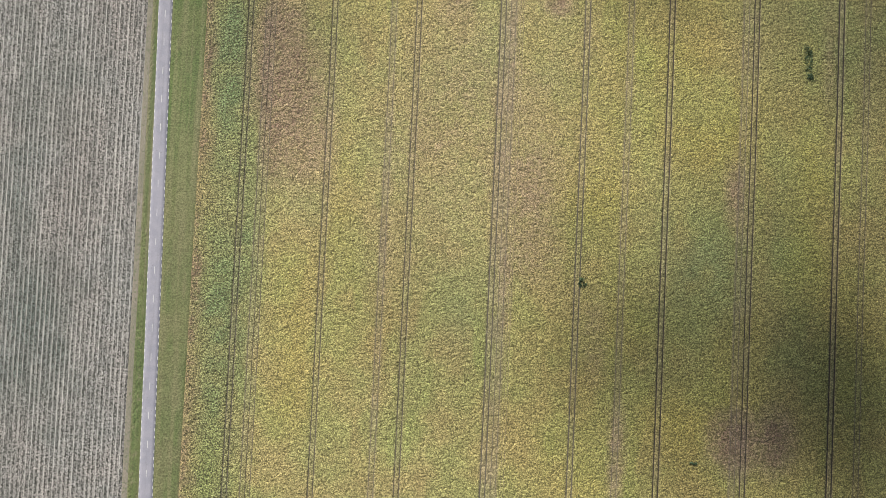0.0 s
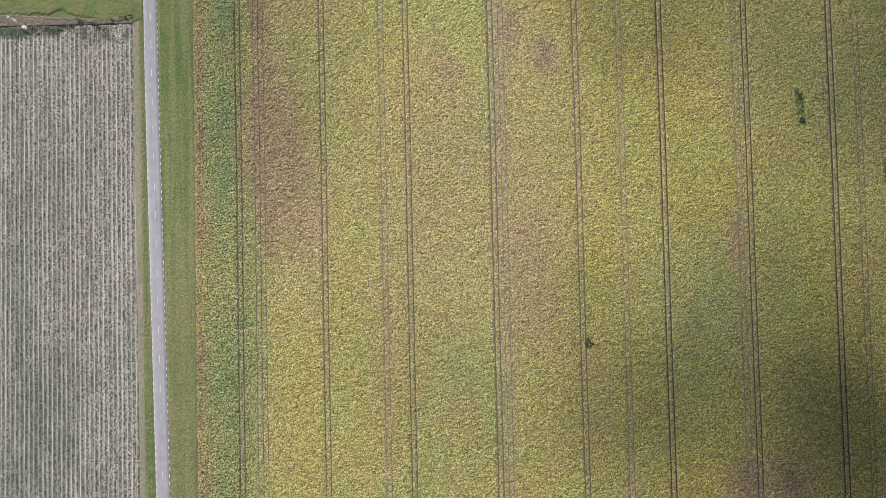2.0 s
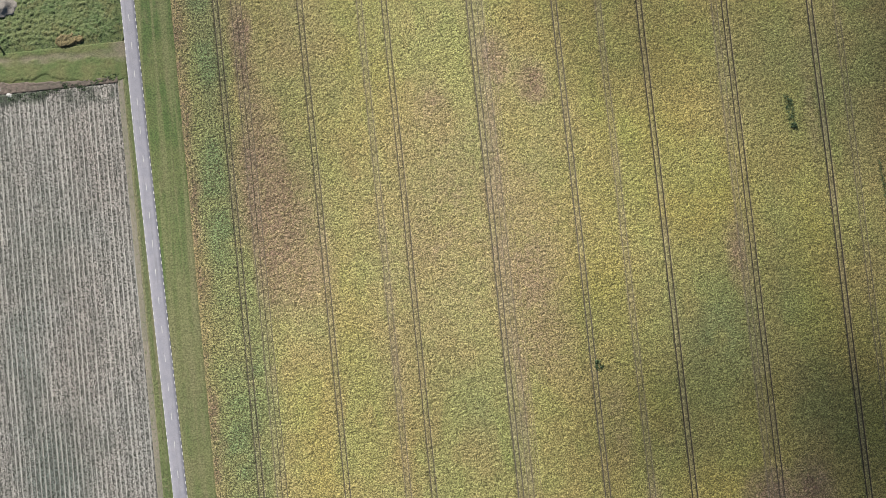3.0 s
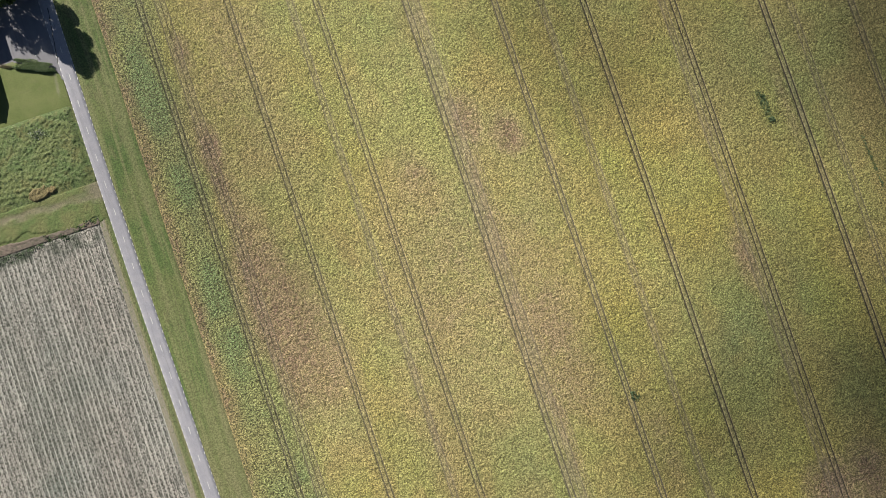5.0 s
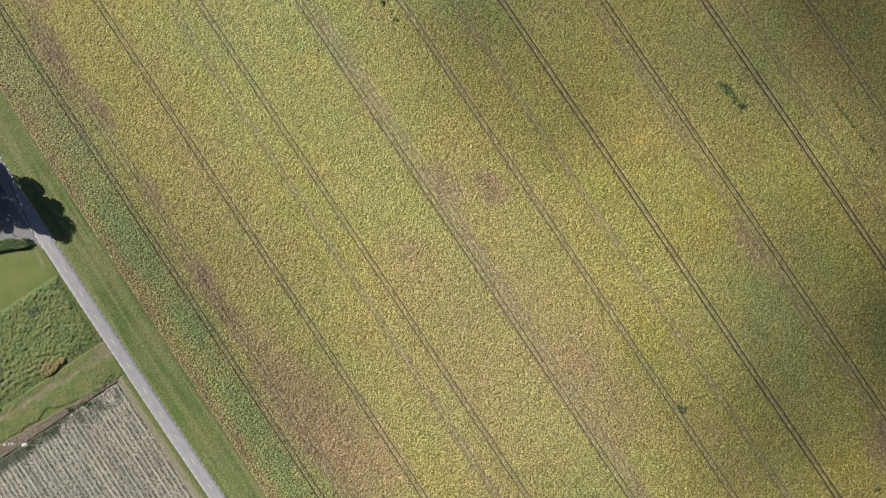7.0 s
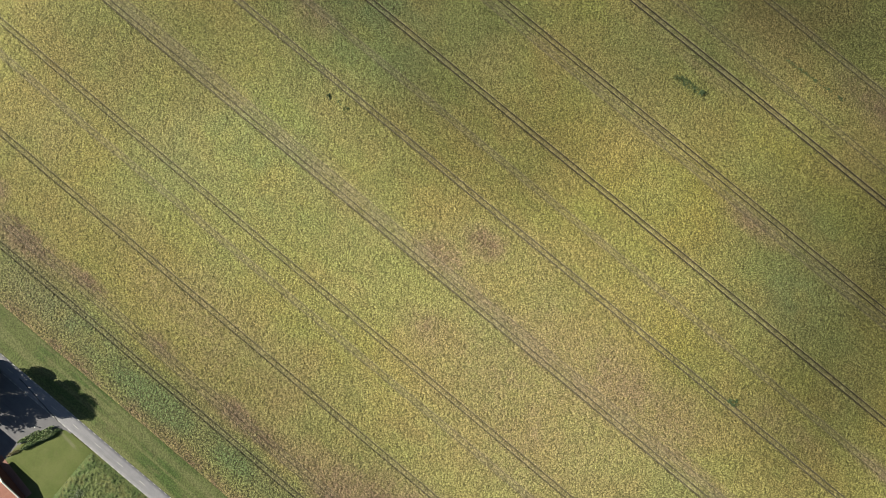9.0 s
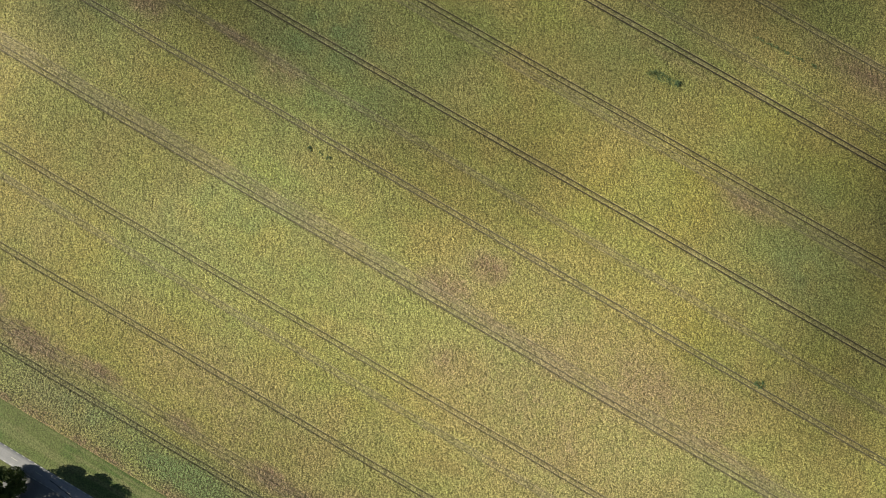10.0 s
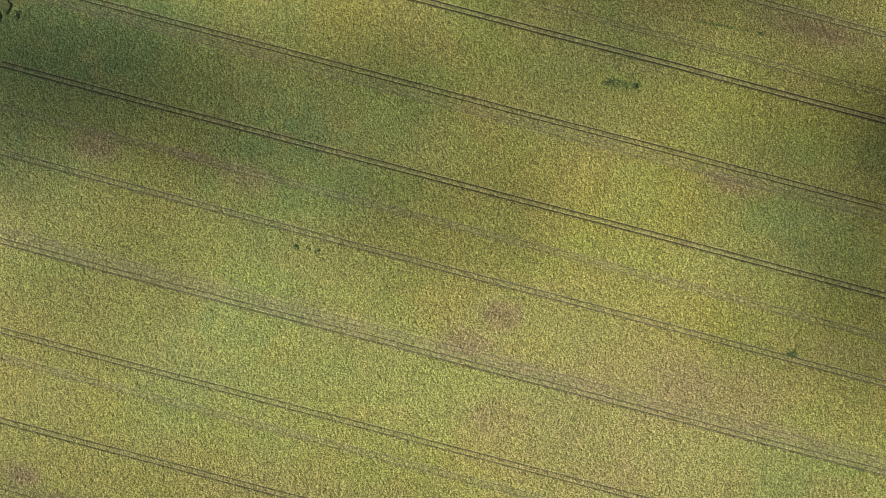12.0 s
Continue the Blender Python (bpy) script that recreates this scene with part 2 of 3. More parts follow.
    return g.done(g.vary(c, g.noise(2.4, 2), 0.8, 1.2), g.noise(1.6, 3), 0.8, 0.3)


def verge_material():
    """Mown grass: long mower streaks, worn olive stretches and a fine grain."""
    g = Graph("verge_grass", 0.85)
    c = g.mix(g.span(g.noise(0.028, 3), 0.40, 0.60), (0.070, 0.108, 0.033), (0.108, 0.127, 0.048))
    c = g.mix(g.span(g.noise(0.30, 2, (1.0, 0.03, 1.0)), 0.45, 0.60, 0, 0.85), c, (0.142, 0.152, 0.068))
    c = g.mix(g.span(g.noise(0.22, 3, (1.0, 0.35, 1.0)), 0.54, 0.70, 0, 0.5), c, (0.14, 0.132, 0.068))
    c = g.mix(g.span(g.noise(0.5, 3), 0.40, 0.28, 0, 0.5), c, (0.055, 0.085, 0.03))
    c = g.mix(g.sums("MULTIPLY", g.attribute("parched"), 0.75), c, (0.150, 0.142, 0.075))
    return g.done(g.vary(c, g.noise(1.5, 2), 0.68, 1.3), g.noise(1.4, 3), 0.8, 0.3)


def lawn_material():
    g = Graph("lawn_grass", 0.85)
    c = g.mix(g.span(g.noise(0.10, 3), 0.36, 0.64), (0.088, 0.112, 0.033), (0.112, 0.13, 0.045))
    c = g.mix(g.span(g.noise(0.3, 4), 0.52, 0.74, 0, 0.6), c, (0.125, 0.128, 0.058))
    c = g.mix(g.attribute("worn"), c, (0.18, 0.175, 0.12))
    return g.done(g.vary(c, g.noise(2.2, 3), 0.82, 1.18), g.noise(2.5, 4), 0.5, 0.1)


def track_material():
    g = Graph("farm_track", 0.9)
    c = g.mix(g.span(g.noise(0.15, 4), 0.36, 0.64), (0.083, 0.113, 0.04), (0.117, 0.125, 0.052))
    c = g.mix(g.sums("MULTIPLY", g.attribute("worn"), 0.85), c, (0.165, 0.142, 0.105))
    return g.done(g.vary(c, g.noise(2.6, 3), 0.6, 1.35), g.noise(2.5, 4), 0.7, 0.2)


def asphalt_material(name, shade=1.0):
    g = Graph(name, 0.8)
    c = g.mix(g.span(g.noise(0.25, 4), 0.35, 0.65), (0.23, 0.228, 0.265), (0.26, 0.255, 0.29))
    c = g.mix(g.span(g.noise(0.6, 3, (1.0, 0.05, 1.0)), 0.52, 0.75, 0, 0.55), c, (0.18, 0.18, 0.198))
    c = g.mix(g.span(g.noise(1.1, 2), 0.68, 0.74, 0, 0.5), c, (0.12, 0.12, 0.125))
    c = g.vary(c, g.noise(22.0, 2), 0.85 * shade, 1.15 * shade)
    return g.done(c, g.noise(30.0, 2), 0.3, 0.01)


def leaf_material(name, a, b, lit):
    g = Graph(name, 0.6)
    c = g.mix(g.island(), a, b)
    c = g.mix(g.span(g.noise(0.5, 2), 0.45, 0.7, 0, 0.7), c, lit)
    g.bsdf.inputs["Transmission Weight"].default_value = 0.0
    return g.done(c)


def plain_material(name, a, b, scale=3.0, rough=0.6, bump=0.2):
    g = Graph(name, rough)
    c = g.mix(g.span(g.noise(scale, 4), 0.35, 0.65), a, b)
    return g.done(c, g.noise(scale * 6, 3), bump, 0.02)


def tile_material():
    g = Graph("clay_tiles", 0.75)
    c = g.mix(g.random(), (0.4, 0.18, 0.145), (0.43, 0.21, 0.17))
    c = g.mix(g.span(g.noise(0.8, 4), 0.5, 0.72, 0, 0.5), c, (0.34, 0.16, 0.13))
    return g.done(g.vary(c, g.noise(5.0, 2), 0.88, 1.12), g.noise(9.0, 3), 0.25, 0.02)


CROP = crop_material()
RUT = soil_material("rut_soil", (0.105, 0.093, 0.070), (0.085, 0.077, 0.058), (0.056, 0.058, 0.034))
DRY_RUT = soil_material("dry_rut_soil", (0.140, 0.120, 0.088), (0.115, 0.102, 0.074), (0.075, 0.075, 0.042))
DARK_RUT = soil_material("dark_rut_soil", (0.06, 0.05, 0.04), (0.048, 0.043, 0.033), (0.035, 0.037, 0.02))
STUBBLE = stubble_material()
BARE = soil_material("bare_soil", (0.135, 0.108, 0.092), (0.110, 0.092, 0.078), (0.06, 0.062, 0.042), 0.9)
VERGE = verge_material()
SHOULDER = grass_material("shoulder_grass", (0.077, 0.11, 0.04), (0.105, 0.125, 0.05), (0.18, 0.16, 0.1), 0.6, 0.45)
SANDY = soil_material("sandy_soil", (0.21, 0.188, 0.15), (0.175, 0.165, 0.125), (0.11, 0.125, 0.07), 0.8)
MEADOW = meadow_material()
LAWN = lawn_material()
TRACK = track_material()
FAR = grass_material("farmland", (0.15, 0.155, 0.05), (0.12, 0.135, 0.05), (0.185, 0.165, 0.075), 0.0, 0.25)
DRYGRASS = grass_material("dry_grass", (0.15, 0.117, 0.055), (0.122, 0.1, 0.048), (0.095, 0.095, 0.037), 0.0, 0.5)
ASPHALT = asphalt_material("asphalt")
YARD = asphalt_material("dark_yard_asphalt", 0.62)
PAINT = plain_material("worn_road_paint", (0.56, 0.56, 0.55), (0.45, 0.45, 0.44), 4.0, 0.6, 0.1)
SEAM = plain_material("tar_seam", (0.035, 0.035, 0.038), (0.056, 0.056, 0.059), 2.0, 0.5, 0.1)
LEAF_OAK = leaf_material("broad_leaves", (0.032, 0.052, 0.014), (0.052, 0.077, 0.02), (0.084, 0.105, 0.032))
LEAF_HEDGE = leaf_material("hedge_leaves", (0.15, 0.21, 0.09), (0.22, 0.285, 0.14), (0.30, 0.35, 0.20))
LEAF_WEED = leaf_material("weed_leaves", (0.085, 0.13, 0.065), (0.12, 0.17, 0.085), (0.15, 0.20, 0.09))
LEAF_DARK = leaf_material("dark_weed_leaves", (0.070, 0.115, 0.055), (0.095, 0.145, 0.07), (0.12, 0.165, 0.085))
LEAF_PALE = leaf_material("pale_umbels", (0.35, 0.36, 0.33), (0.275, 0.3, 0.24), (0.375, 0.375, 0.34))
BARK = plain_material("bark", (0.07, 0.052, 0.038), (0.105, 0.081, 0.059), 2.0, 0.9, 0.6)
TILES = tile_material()
WALL = plain_material("brown_timber_wall", (0.17, 0.062, 0.052), (0.13, 0.055, 0.047), 1.5, 0.85, 0.3)
WHITE = plain_material("white_paint", (0.688, 0.688, 0.672), (0.64, 0.64, 0.624), 2.0, 0.5, 0.05)
GLASS = plain_material("window_glass", (0.021, 0.025, 0.028), (0.028, 0.032, 0.035), 1.0, 0.08, 0.0)
DULL_WHITE = plain_material("weathered_white", (0.36, 0.36, 0.35), (0.28, 0.28, 0.275), 1.5, 0.7, 0.3)
PAVERS = plain_material("red_brown_pavers", (0.24, 0.125, 0.11), (0.30, 0.17, 0.15), 2.0, 0.9, 0.4)
GRAVEL = soil_material("pale_gravel", (0.28, 0.26, 0.235), (0.235, 0.215, 0.195), (0.165, 0.15, 0.135), 0.9)
METAL = plain_material("dark_roof_metal", (0.042, 0.045, 0.052), (0.063, 0.066, 0.073), 1.0, 0.5, 0.1)


# ---- the ground ----
def road_middle(y):
    """The road's middle line: nearly straight, easing to run level with the crop's rows."""
    return np.interp(y, (-1500, -130, -80, 0, 106, 170, 237, 1500), (-2.0, -32.0, -33.2, -34.9, -37.1, -37.9, -38.2, -39.0))


def plan_wiggle(x, y):
    """The slight sway of the drilled rows and wheel tracks."""
    return 0.9 * (values(5, x * 0.1, y, 70.0) - 0.5)


ground = raised("ground", [(-3500, -3500, -0.4), (3500, -3500, -0.4), (3500, 3500, -0.4), (-3500, 3500, -0.4)], [(0, 1, 2, 3)], FAR)
tagged(ground, "flat yellow-green farmland reaching to the horizon", "ground", kind="structure")

# The crop: a canopy of many plant heads, with wheel tracks sunk into it.
ROWS_X = [36.0 * k for k in range(9)]                  # sprayer passes
DRILL_X = [61.3, 112.3, 162.6, 211.6, 263.0]           # fainter drill passes
DEEP = (0.40, 0.45, 0.45, 0.5, 0.55, 0.38, 0.46, 0.3, 0.42)   # how far each pass is worn down: height of its floor
RUTS = [(x + s * 1.05, 0.27 if x == 252 else 0.21 if x in (108, 144, 180, 216) else 0.145, d) for x, d in zip(ROWS_X, DEEP) for s in (-1, 1)]
RUTS += [(x + s, 0.13, 0.6) for x in DRILL_X for s in (-1.05, 1.05)] + [(x, 0.12, 0.6) for x in (6.6, 8.7, 10.8)]
RUTS += [(x, 0.05, 0.7) for x in (115.4, 116.6, 210.0)]
STEP = 0.38
columns = [x for x in np.arange(-19.3, 319, STEP) if all(abs(x - r) > w + 0.32 for r, w, _ in RUTS)]
for r, w, _ in RUTS:
    columns += [r - w - 0.12, r - w, r + w, r + w + 0.12]
columns = np.array(sorted(columns))
# Patches where the crop is thin and dry: x, y, half widths, how strong.
DRY = [(100, 55, 60, 65, 0.36), (30, 195, 24, 70, 0.38), (-8, 245, 13, 34, 0.2), (28, 58, 15, 42, 0.6), (15, 86, 12, 42, 1.0), (12, 118, 7, 20, 0.55), (18, 55, 9, 28, 0.85), (10, 150, 5, 9, 0.9), (13, 45, 8, 10, 0.5),
       (131, 115, 8, 11, 0.8), (116, 127, 7, 14, 0.8), (88, 112, 12, 16, 0.5), (122, 30, 18, 34, 0.75), (114, 20, 4, 60, 0.6),
       (113, 95, 4, 40, 0.6), (110, 44, 9, 14, 0.6), (85, 52, 14, 20, 0.45), (209, 36, 6, 18, 0.7)]
DRY_TOO = [(212, -69, 14, 15, 0.9), (229, -68, 10, 16, 0.8), (163, -78, 4, 22, 0.6), (157, 300, 8, 12, 0.95), (163, 259, 3, 14, 0.95),
           (160, 235, 7, 14, 0.5), (282, 16, 9, 34, 0.75), (6, 266, 6, 16, 0.9), (16, 291, 6, 9, 0.9), (12, 238, 3.5, 12, 0.8),
           (11, 193, 7, 12, 0.5), (247, 88, 4, 26, 0.4), (63, 30, 4, 70, 0.35), (152, -30, 6, 20, 0.35)]
# Patches where brown stalks and soil show through.
THIN = [(12, 82, 8, 56, 0.95), (20, 76, 15, 48, 0.72), (13, 50, 7, 28, 0.75), (9, 132, 4.5, 28, 0.95), (10, 150, 4, 9, 1.0), (131, 115, 6, 8, 0.75), (116, 127, 5, 10, 0.75), (122, 30, 10, 20, 0.3), (88, 112, 8, 10, 0.35),
        (209, 36, 4, 14, 0.6), (212, -69, 12, 13, 0.9), (229, -68, 9, 14, 0.8), (157, 300, 6, 9, 0.8), (163, 259, 3, 14, 0.7), (282, 16, 5, 26, 0.85),
        (9, 266, 7, 26, 1.0), (16, 291, 6, 9, 0.9), (12, 232, 4.5, 16, 0.9), (11, 193, 5, 14, 0.8)]
# Greener patches; the one at (198, 2) is cloud shade put into the colour.
LUSH_AND_SHADE = [(-8, 184, 9, 30, 1.35), (-6, 130, 8, 45, 0.85), (-8, 75, 9, 62, 0.95), (-7, -40, 12, 70, 0.85), (-4, 30, 9, 40, 0.5), (3, -20, 7, 110, 0.6), (-6, 225, 14, 75, 0.8),
        (198, 2, 30, 52, 0.6), (182, 225, 56, 62, 0.75), (97, -20, 16, 26, 0.4), (95, 215, 70, 75, 0.42), (200, 325, 70, 62, 1.0), (150, 330, 40, 40, 0.6),
        (227, 20, 16, 70, 0.3), (248, 100, 40, 50, 0.35)]
YELLOW = [(28, 205, 16, 60, 0.7), (26, -40, 12, 40, 0.6), (22, 180, 9, 40, 0.8), (37, 215, 14, 30, 0.6), (240, 40, 18, 60, 0.5), (262, -40, 20, 60, 0.6),
          (-16, 200, 3.5, 90, 0.4), (60, 120, 40, 80, 0.3), (150, 60, 20, 60, 0.35), (45, 20, 10, 60, 0.4)]


def patches(rows, x, y, wob):
    out = np.zeros(x.shape)
    for cx, cy, rx, ry, k in rows:
        out = np.maximum(out, k * blob(x, y, cx, cy, rx, ry, wob))
    return out


def crop_block(x_end, y0, y1):
    """One stretch of the canopy: plant heads, sunk wheel tracks, thin and lush patches."""
    across = columns[columns <= x_end]
    X, Y = np.meshgrid(across, np.linspace(y0, y1, int((y1 - y0) / STEP) + 1))
    sunk, between = np.full(across.shape, 9.0), np.zeros(across.shape)
    for r, w, floor_z in RUTS:
        sunk[np.abs(across - r) < w + 0.02] = floor_z
    for x in ROWS_X:
        between = np.maximum(between, np.clip(2.2 - np.abs(across - x), 0, 1) * (0.7 if x in (108, 252) else 0.55 if x > 100 else 0.42))
    for x in DRILL_X:
        between = np.maximum(between, np.clip(2.3 - np.abs(across - x), 0, 1) * (0.3 if x == 263.0 else 0.55))
    between = np.maximum(between, np.clip(4.4 - np.abs(across - 110.4), 0, 1) * 0.7)
    between = np.maximum(between, np.clip(3.4 - np.abs(across - 213.6), 0, 1) * 0.45)
    between = np.maximum(between, (np.abs(across - 8.2) < 2.4) * 0.45)
    sunk, between = np.broadcast_to(sunk, X.shape), np.broadcast_to(between, X.shape)
    big, mid = values(11, X, Y, 24.0), values(12, X, Y, 6.0)
    wob = 0.6 * big + 0.4 * mid
    dry = np.maximum(patches(DRY, X, Y, wob), patches(DRY_TOO, X, Y, wob))
    rim = np.clip(1.2 - np.abs(X + 18.5) / 5.0 + 0.8 * (mid - 0.5), 0, 1)
    dry = np.maximum(dry, 0.12 * rim)
    dry = np.clip(1.35 * dry * (0.5 + 0.9 * mid) * (0.5 + values(27, X, Y, 1.3)), 0, 1)
    bare = np.clip(np.maximum(patches(THIN, X, Y, wob), 0.72 * rim) * 1.85 * (0.45 + 0.7 * mid) * np.clip(values(28, X, Y * 0.5, 0.75) * 0.9 + 0.15, 0, 1), 0, 1)
    lush = np.clip(patches(LUSH_AND_SHADE, X, Y, wob) * (0.5 + 1.0 * mid) + 0.35 * np.clip(values(13, X, Y, 38.0) - 0.6, 0, 1), 0, 1)
    far = 0.5 * np.clip(np.maximum((X - 85) / 70, (Y - 140) / 50), 0, 1) * np.clip(1.25 - (X - 190) / 90, 0.35, 1)
    yellow = np.clip(patches(YELLOW, X, Y, wob) * (0.5 + 0.9 * mid) + 0.8 * np.clip(values(14, X, Y, 30.0) - 0.55, 0, 1) + far * (0.6 + 0.8 * big), 0, 1)
    lush = np.maximum(lush, 0.42 * np.clip((5.0 - X) / 4.0, 0, 1) * (0.6 + 0.8 * mid) * (1 - rim))
    yellow = yellow * (1 - 0.8 * lush) * (1 - 0.7 * rim)
    worn = values(23, X, Y, 5.0)
    heads, fine = clumps(21, X, Y, 1.05), values(22, X, Y, 0.6)
    Z = 0.43 + 0.29 * heads + 0.16 * fine + 0.08 * mid
    Z = Z - 0.25 * between * (0.4 + 0.6 * worn) - 0.25 * bare * values(24, X, Y, 0.9)
    Z = np.where(sunk < 5, sunk + 0.08 * heads, Z) * np.clip((X + 19.3) / 1.0, 0, 1)
    soil = np.clip(np.where(sunk < 5, 0.8, between * 0.9 * (0.55 + 0.7 * worn)), 0, 1)
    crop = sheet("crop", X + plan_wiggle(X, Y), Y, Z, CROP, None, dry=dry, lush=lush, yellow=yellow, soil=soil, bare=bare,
                 head=np.clip(heads + 0.5 * (fine - 0.5), 0, 1), tone=values(29, X, Y, 1.15), painted_pit=np.clip((7.0 - X) / 5.0, 0, 1) * np.clip(1.4 - 1.2 * dry, 0, 1))
    return tagged(crop, "ripening yellow-green crop with dry brown patches and tramlines", "crop", kind="stuff")


crop = crop_block(318, -122.0, 130.0)
crop_block(264, 130.0, 240.0)
crop_block(238, 240.0, 352.0)

TRACK_Y = np.arange(-121.0, 351.0, 4.0)


def wheel_tracks(x, wide, floor_z, mat):
    """The two pressed wheel marks of one pass."""
    for s in (-1.05, 1.05):
        u, v = np.meshgrid((x + s - wide, x + s, x + s + wide), TRACK_Y[TRACK_Y < (129 if x > 262 else 239 if x > 236 else 400)])
        sheet("wheel_track", u + plan_wiggle(u, v), v, floor_z + 0.09 + 0.05 * values(31, u, v, 2.0), mat, crop)


for x, floor_z in zip(ROWS_X, DEEP):
    wheel_tracks(x, 0.25 if x == 252 else 0.19 if x in (108, 144, 180, 216) else 0.125, floor_z, DARK_RUT if x in (180, 216, 252) else RUT)
for x in DRILL_X + [7.65, 9.75]:
    wheel_tracks(x, 0.09, 0.60, RUT if x < 20 or x > 250 else DRY_RUT)

# The crop goes on beyond the part with modelled plants.
for x0, x1, y0, y1 in ((-19, 318, -700, -122), (-19, 238, 352, 900), (238, 318, 240, 900), (264, 318, 130, 240), (318, 900, -700, 900)):
    u, v = grid(x0, x1, 6.0, y0, y1, 6.0)
    far = sheet("crop", u, v, 0.55 + 0.25 * values(32, u, v, 9.0) - 0.8 * (1 - fade(u, v, 1)), CROP, None,
                dry=0.0, lush=0.3 * values(33, u, v, 40.0), yellow=0.5 * values(34, u, v, 30.0), soil=0.0, bare=0.0, head=0.5, tone=0.5, painted_pit=0.0)
    tagged(far, "yellow-green ripening crop further across the field", "crop", kind="stuff")


def strip(x_left, x_right, y0, y1, dx, dy):
    """A grid between two lines that may bend with y."""
    ys = np.arange(y0, y1 + dy / 2, dy)
    n = max(2, int(np.max(x_right(ys) - x_left(ys)) / dx) + 1)
    f, v = np.meshgrid(np.linspace(0, 1, n), ys)
    a, b = x_left(ys)[:, None], x_right(ys)[:, None]
    return a + (b - a) * f, v


# The road, its shoulders and verge.
HALF = 3.0
road_y = np.concatenate([np.arange(-1500, -140, 40.0), np.arange(-140, 300, 2.0), np.arange(300, 1500, 40.0)])
cross = np.array([-HALF - 0.1, -HALF, -1.5, 0, 1.5, HALF, HALF + 0.1])
camber = np.array([-0.3, 0.05, 0.085, 0.11, 0.085, 0.05, -0.3])
f, v = np.meshgrid(cross, road_y)
road = sheet("road", road_middle(v) + f, v, np.broadcast_to(camber, f.shape), ASPHALT)
tagged(road, "narrow grey asphalt road with dashed white lines", "road", kind="structure")


def dash_mesh(name, length, width):
    bm = block((width, length, 0.012), bevel=0.003)
    me = bpy.data.meshes.new(name)
    bm.to_mesh(me)
    bm.free()
    me.materials.append(PAINT)
    return me


centre_dash, edge_dash = dash_mesh("centre_dash", 3.0, 0.2), dash_mesh("edge_dash", 1.2, 0.28)


def lay_dash(me, name, y, off, z):
    ob = new(name, me)
    slope = float(road_middle(y + 2) - road_middle(y - 2)) / 4
    ob.parent = road
    ob.matrix_basis = pose(float(road_middle(y)) + off, y, z, 0, 0, -math.degrees(math.atan(slope)))


for k in range(-10, 24):
    lay_dash(centre_dash, "centre_dash", 2.6 + 12.22 * k, 0.0, 0.103)
for k in range(-41, 92):
    for s in (-1, 1):
        lay_dash(edge_dash, "edge_dash", 1.3 + 3.0 * k, s * 2.84, 0.058)
# An old joint sealed with tar where the yard meets the road.
bm = bmesh.new()
for k in range(12):
    y = 205.5 + 2.0 * k
    off = [-3.0 + 0.13 * (y + d - 205.5) + 0.12 * math.sin(2.1 * (y + d)) for d in (0, 2.0)]
    a, c = (Vector((float(road_middle(y + d)) + o, y + d, 0.116)) for o, d in zip(off, (0, 2.0)))
    side = Vector((0.16 + 0.05 * math.sin(3.0 * k), 0, 0))
    bm.faces.new([bm.verts.new(p) for p in (a - side, a + side, c + side, c - side)])
bmesh.ops.remove_doubles(bm, verts=bm.verts[:], dist=0.06)
part("tar_seam", bm, SEAM, road, "black tar seam across the asphalt")

u, v = strip(lambda y: road_middle(y) + HALF - 0.05, lambda y: 0 * y - 18.9, -140, 300, 0.5, 0.6)
parched = np.clip(0.35 + (70 - v) / 110 + 1.5 * (values(45, u * 3.0, v, 26.0) - 0.5), 0, 1) * (0.35 + 0.75 * values(40, u, v * 0.3, 2.4))
verge = sheet("verge", u, v, (0.02 + 0.16 * clumps(41, u, v, 0.9) + 0.12 * values(42, u, v, 4.0)) * fade(u, v, 2) - 0.05, VERGE, None, parched=np.clip(parched, 0, 1))
tagged(verge, "mown green grass verge with paler streaks beside the road", "grass", kind="stuff")


def field_edge(y):
    """The stubble's edge along the road."""
    return -44.7 + (92.0 - y) * 0.0095


u, v = strip(lambda y: field_edge(y) + 2.2, lambda y: road_middle(y) - HALF + 0.05, -140, 140, 0.35, 0.5)
shoulder = sheet("shoulder", u, v, (0.03 + 0.3 * clumps(43, u, v, 0.9) * np.clip((road_middle(v) - HALF - 0.3 - u) / 1.5, 0, 1)) * fade(u, v, 1) - 0.05, SHOULDER)
tagged(shoulder, "narrow shoulder of yellowing grass beside the asphalt", "grass", kind="stuff")
u, v = strip(field_edge, lambda y: field_edge(y) + 2.5, -140, 136, 0.3, 0.5)
bare = sheet("bare_strip", u, v, 0.03 + 0.1 * clumps(44, u, v, 0.8) - 0.1 * (1 - fade(u, v, 1)), SANDY)
tagged(bare, "strip of bare brown soil between stubble and shoulder", "soil", kind="structure")

# The stubble field: drilled rows with straw, clods and weeds.
u, v = strip(lambda y: 0 * y - 146, lambda y: field_edge(y) + 0.05, -140, 134.2, 0.32, 0.45)
row = (u + 0.25 * (values(51, u * 0.3, v, 25.0) - 0.5)) / 1.98
phase = row - np.floor(row)
line = np.clip(1.25 - np.abs(phase - 0.5) * 7.5, 0, 1)
strength = values(52, np.floor(row) * 3.7, v * 0.05, 1.0)
top_weeds = np.clip((v - 128.0 + 2.5 * (u > -72)) / 2.5, 0, 1) * np.clip(values(55, u, v, 3.0) * 2.2 - 0.7 + 0.5 * (u < -76), 0, 1)
straw = np.clip((1 - top_weeds) * np.clip((132.5 - v) / 3, 0, 1) * line * (0.3 + 1.05 * strength) * (0.62 + 0.55 * values(53, u, v * 0.3, 1.0)), 0, 1)
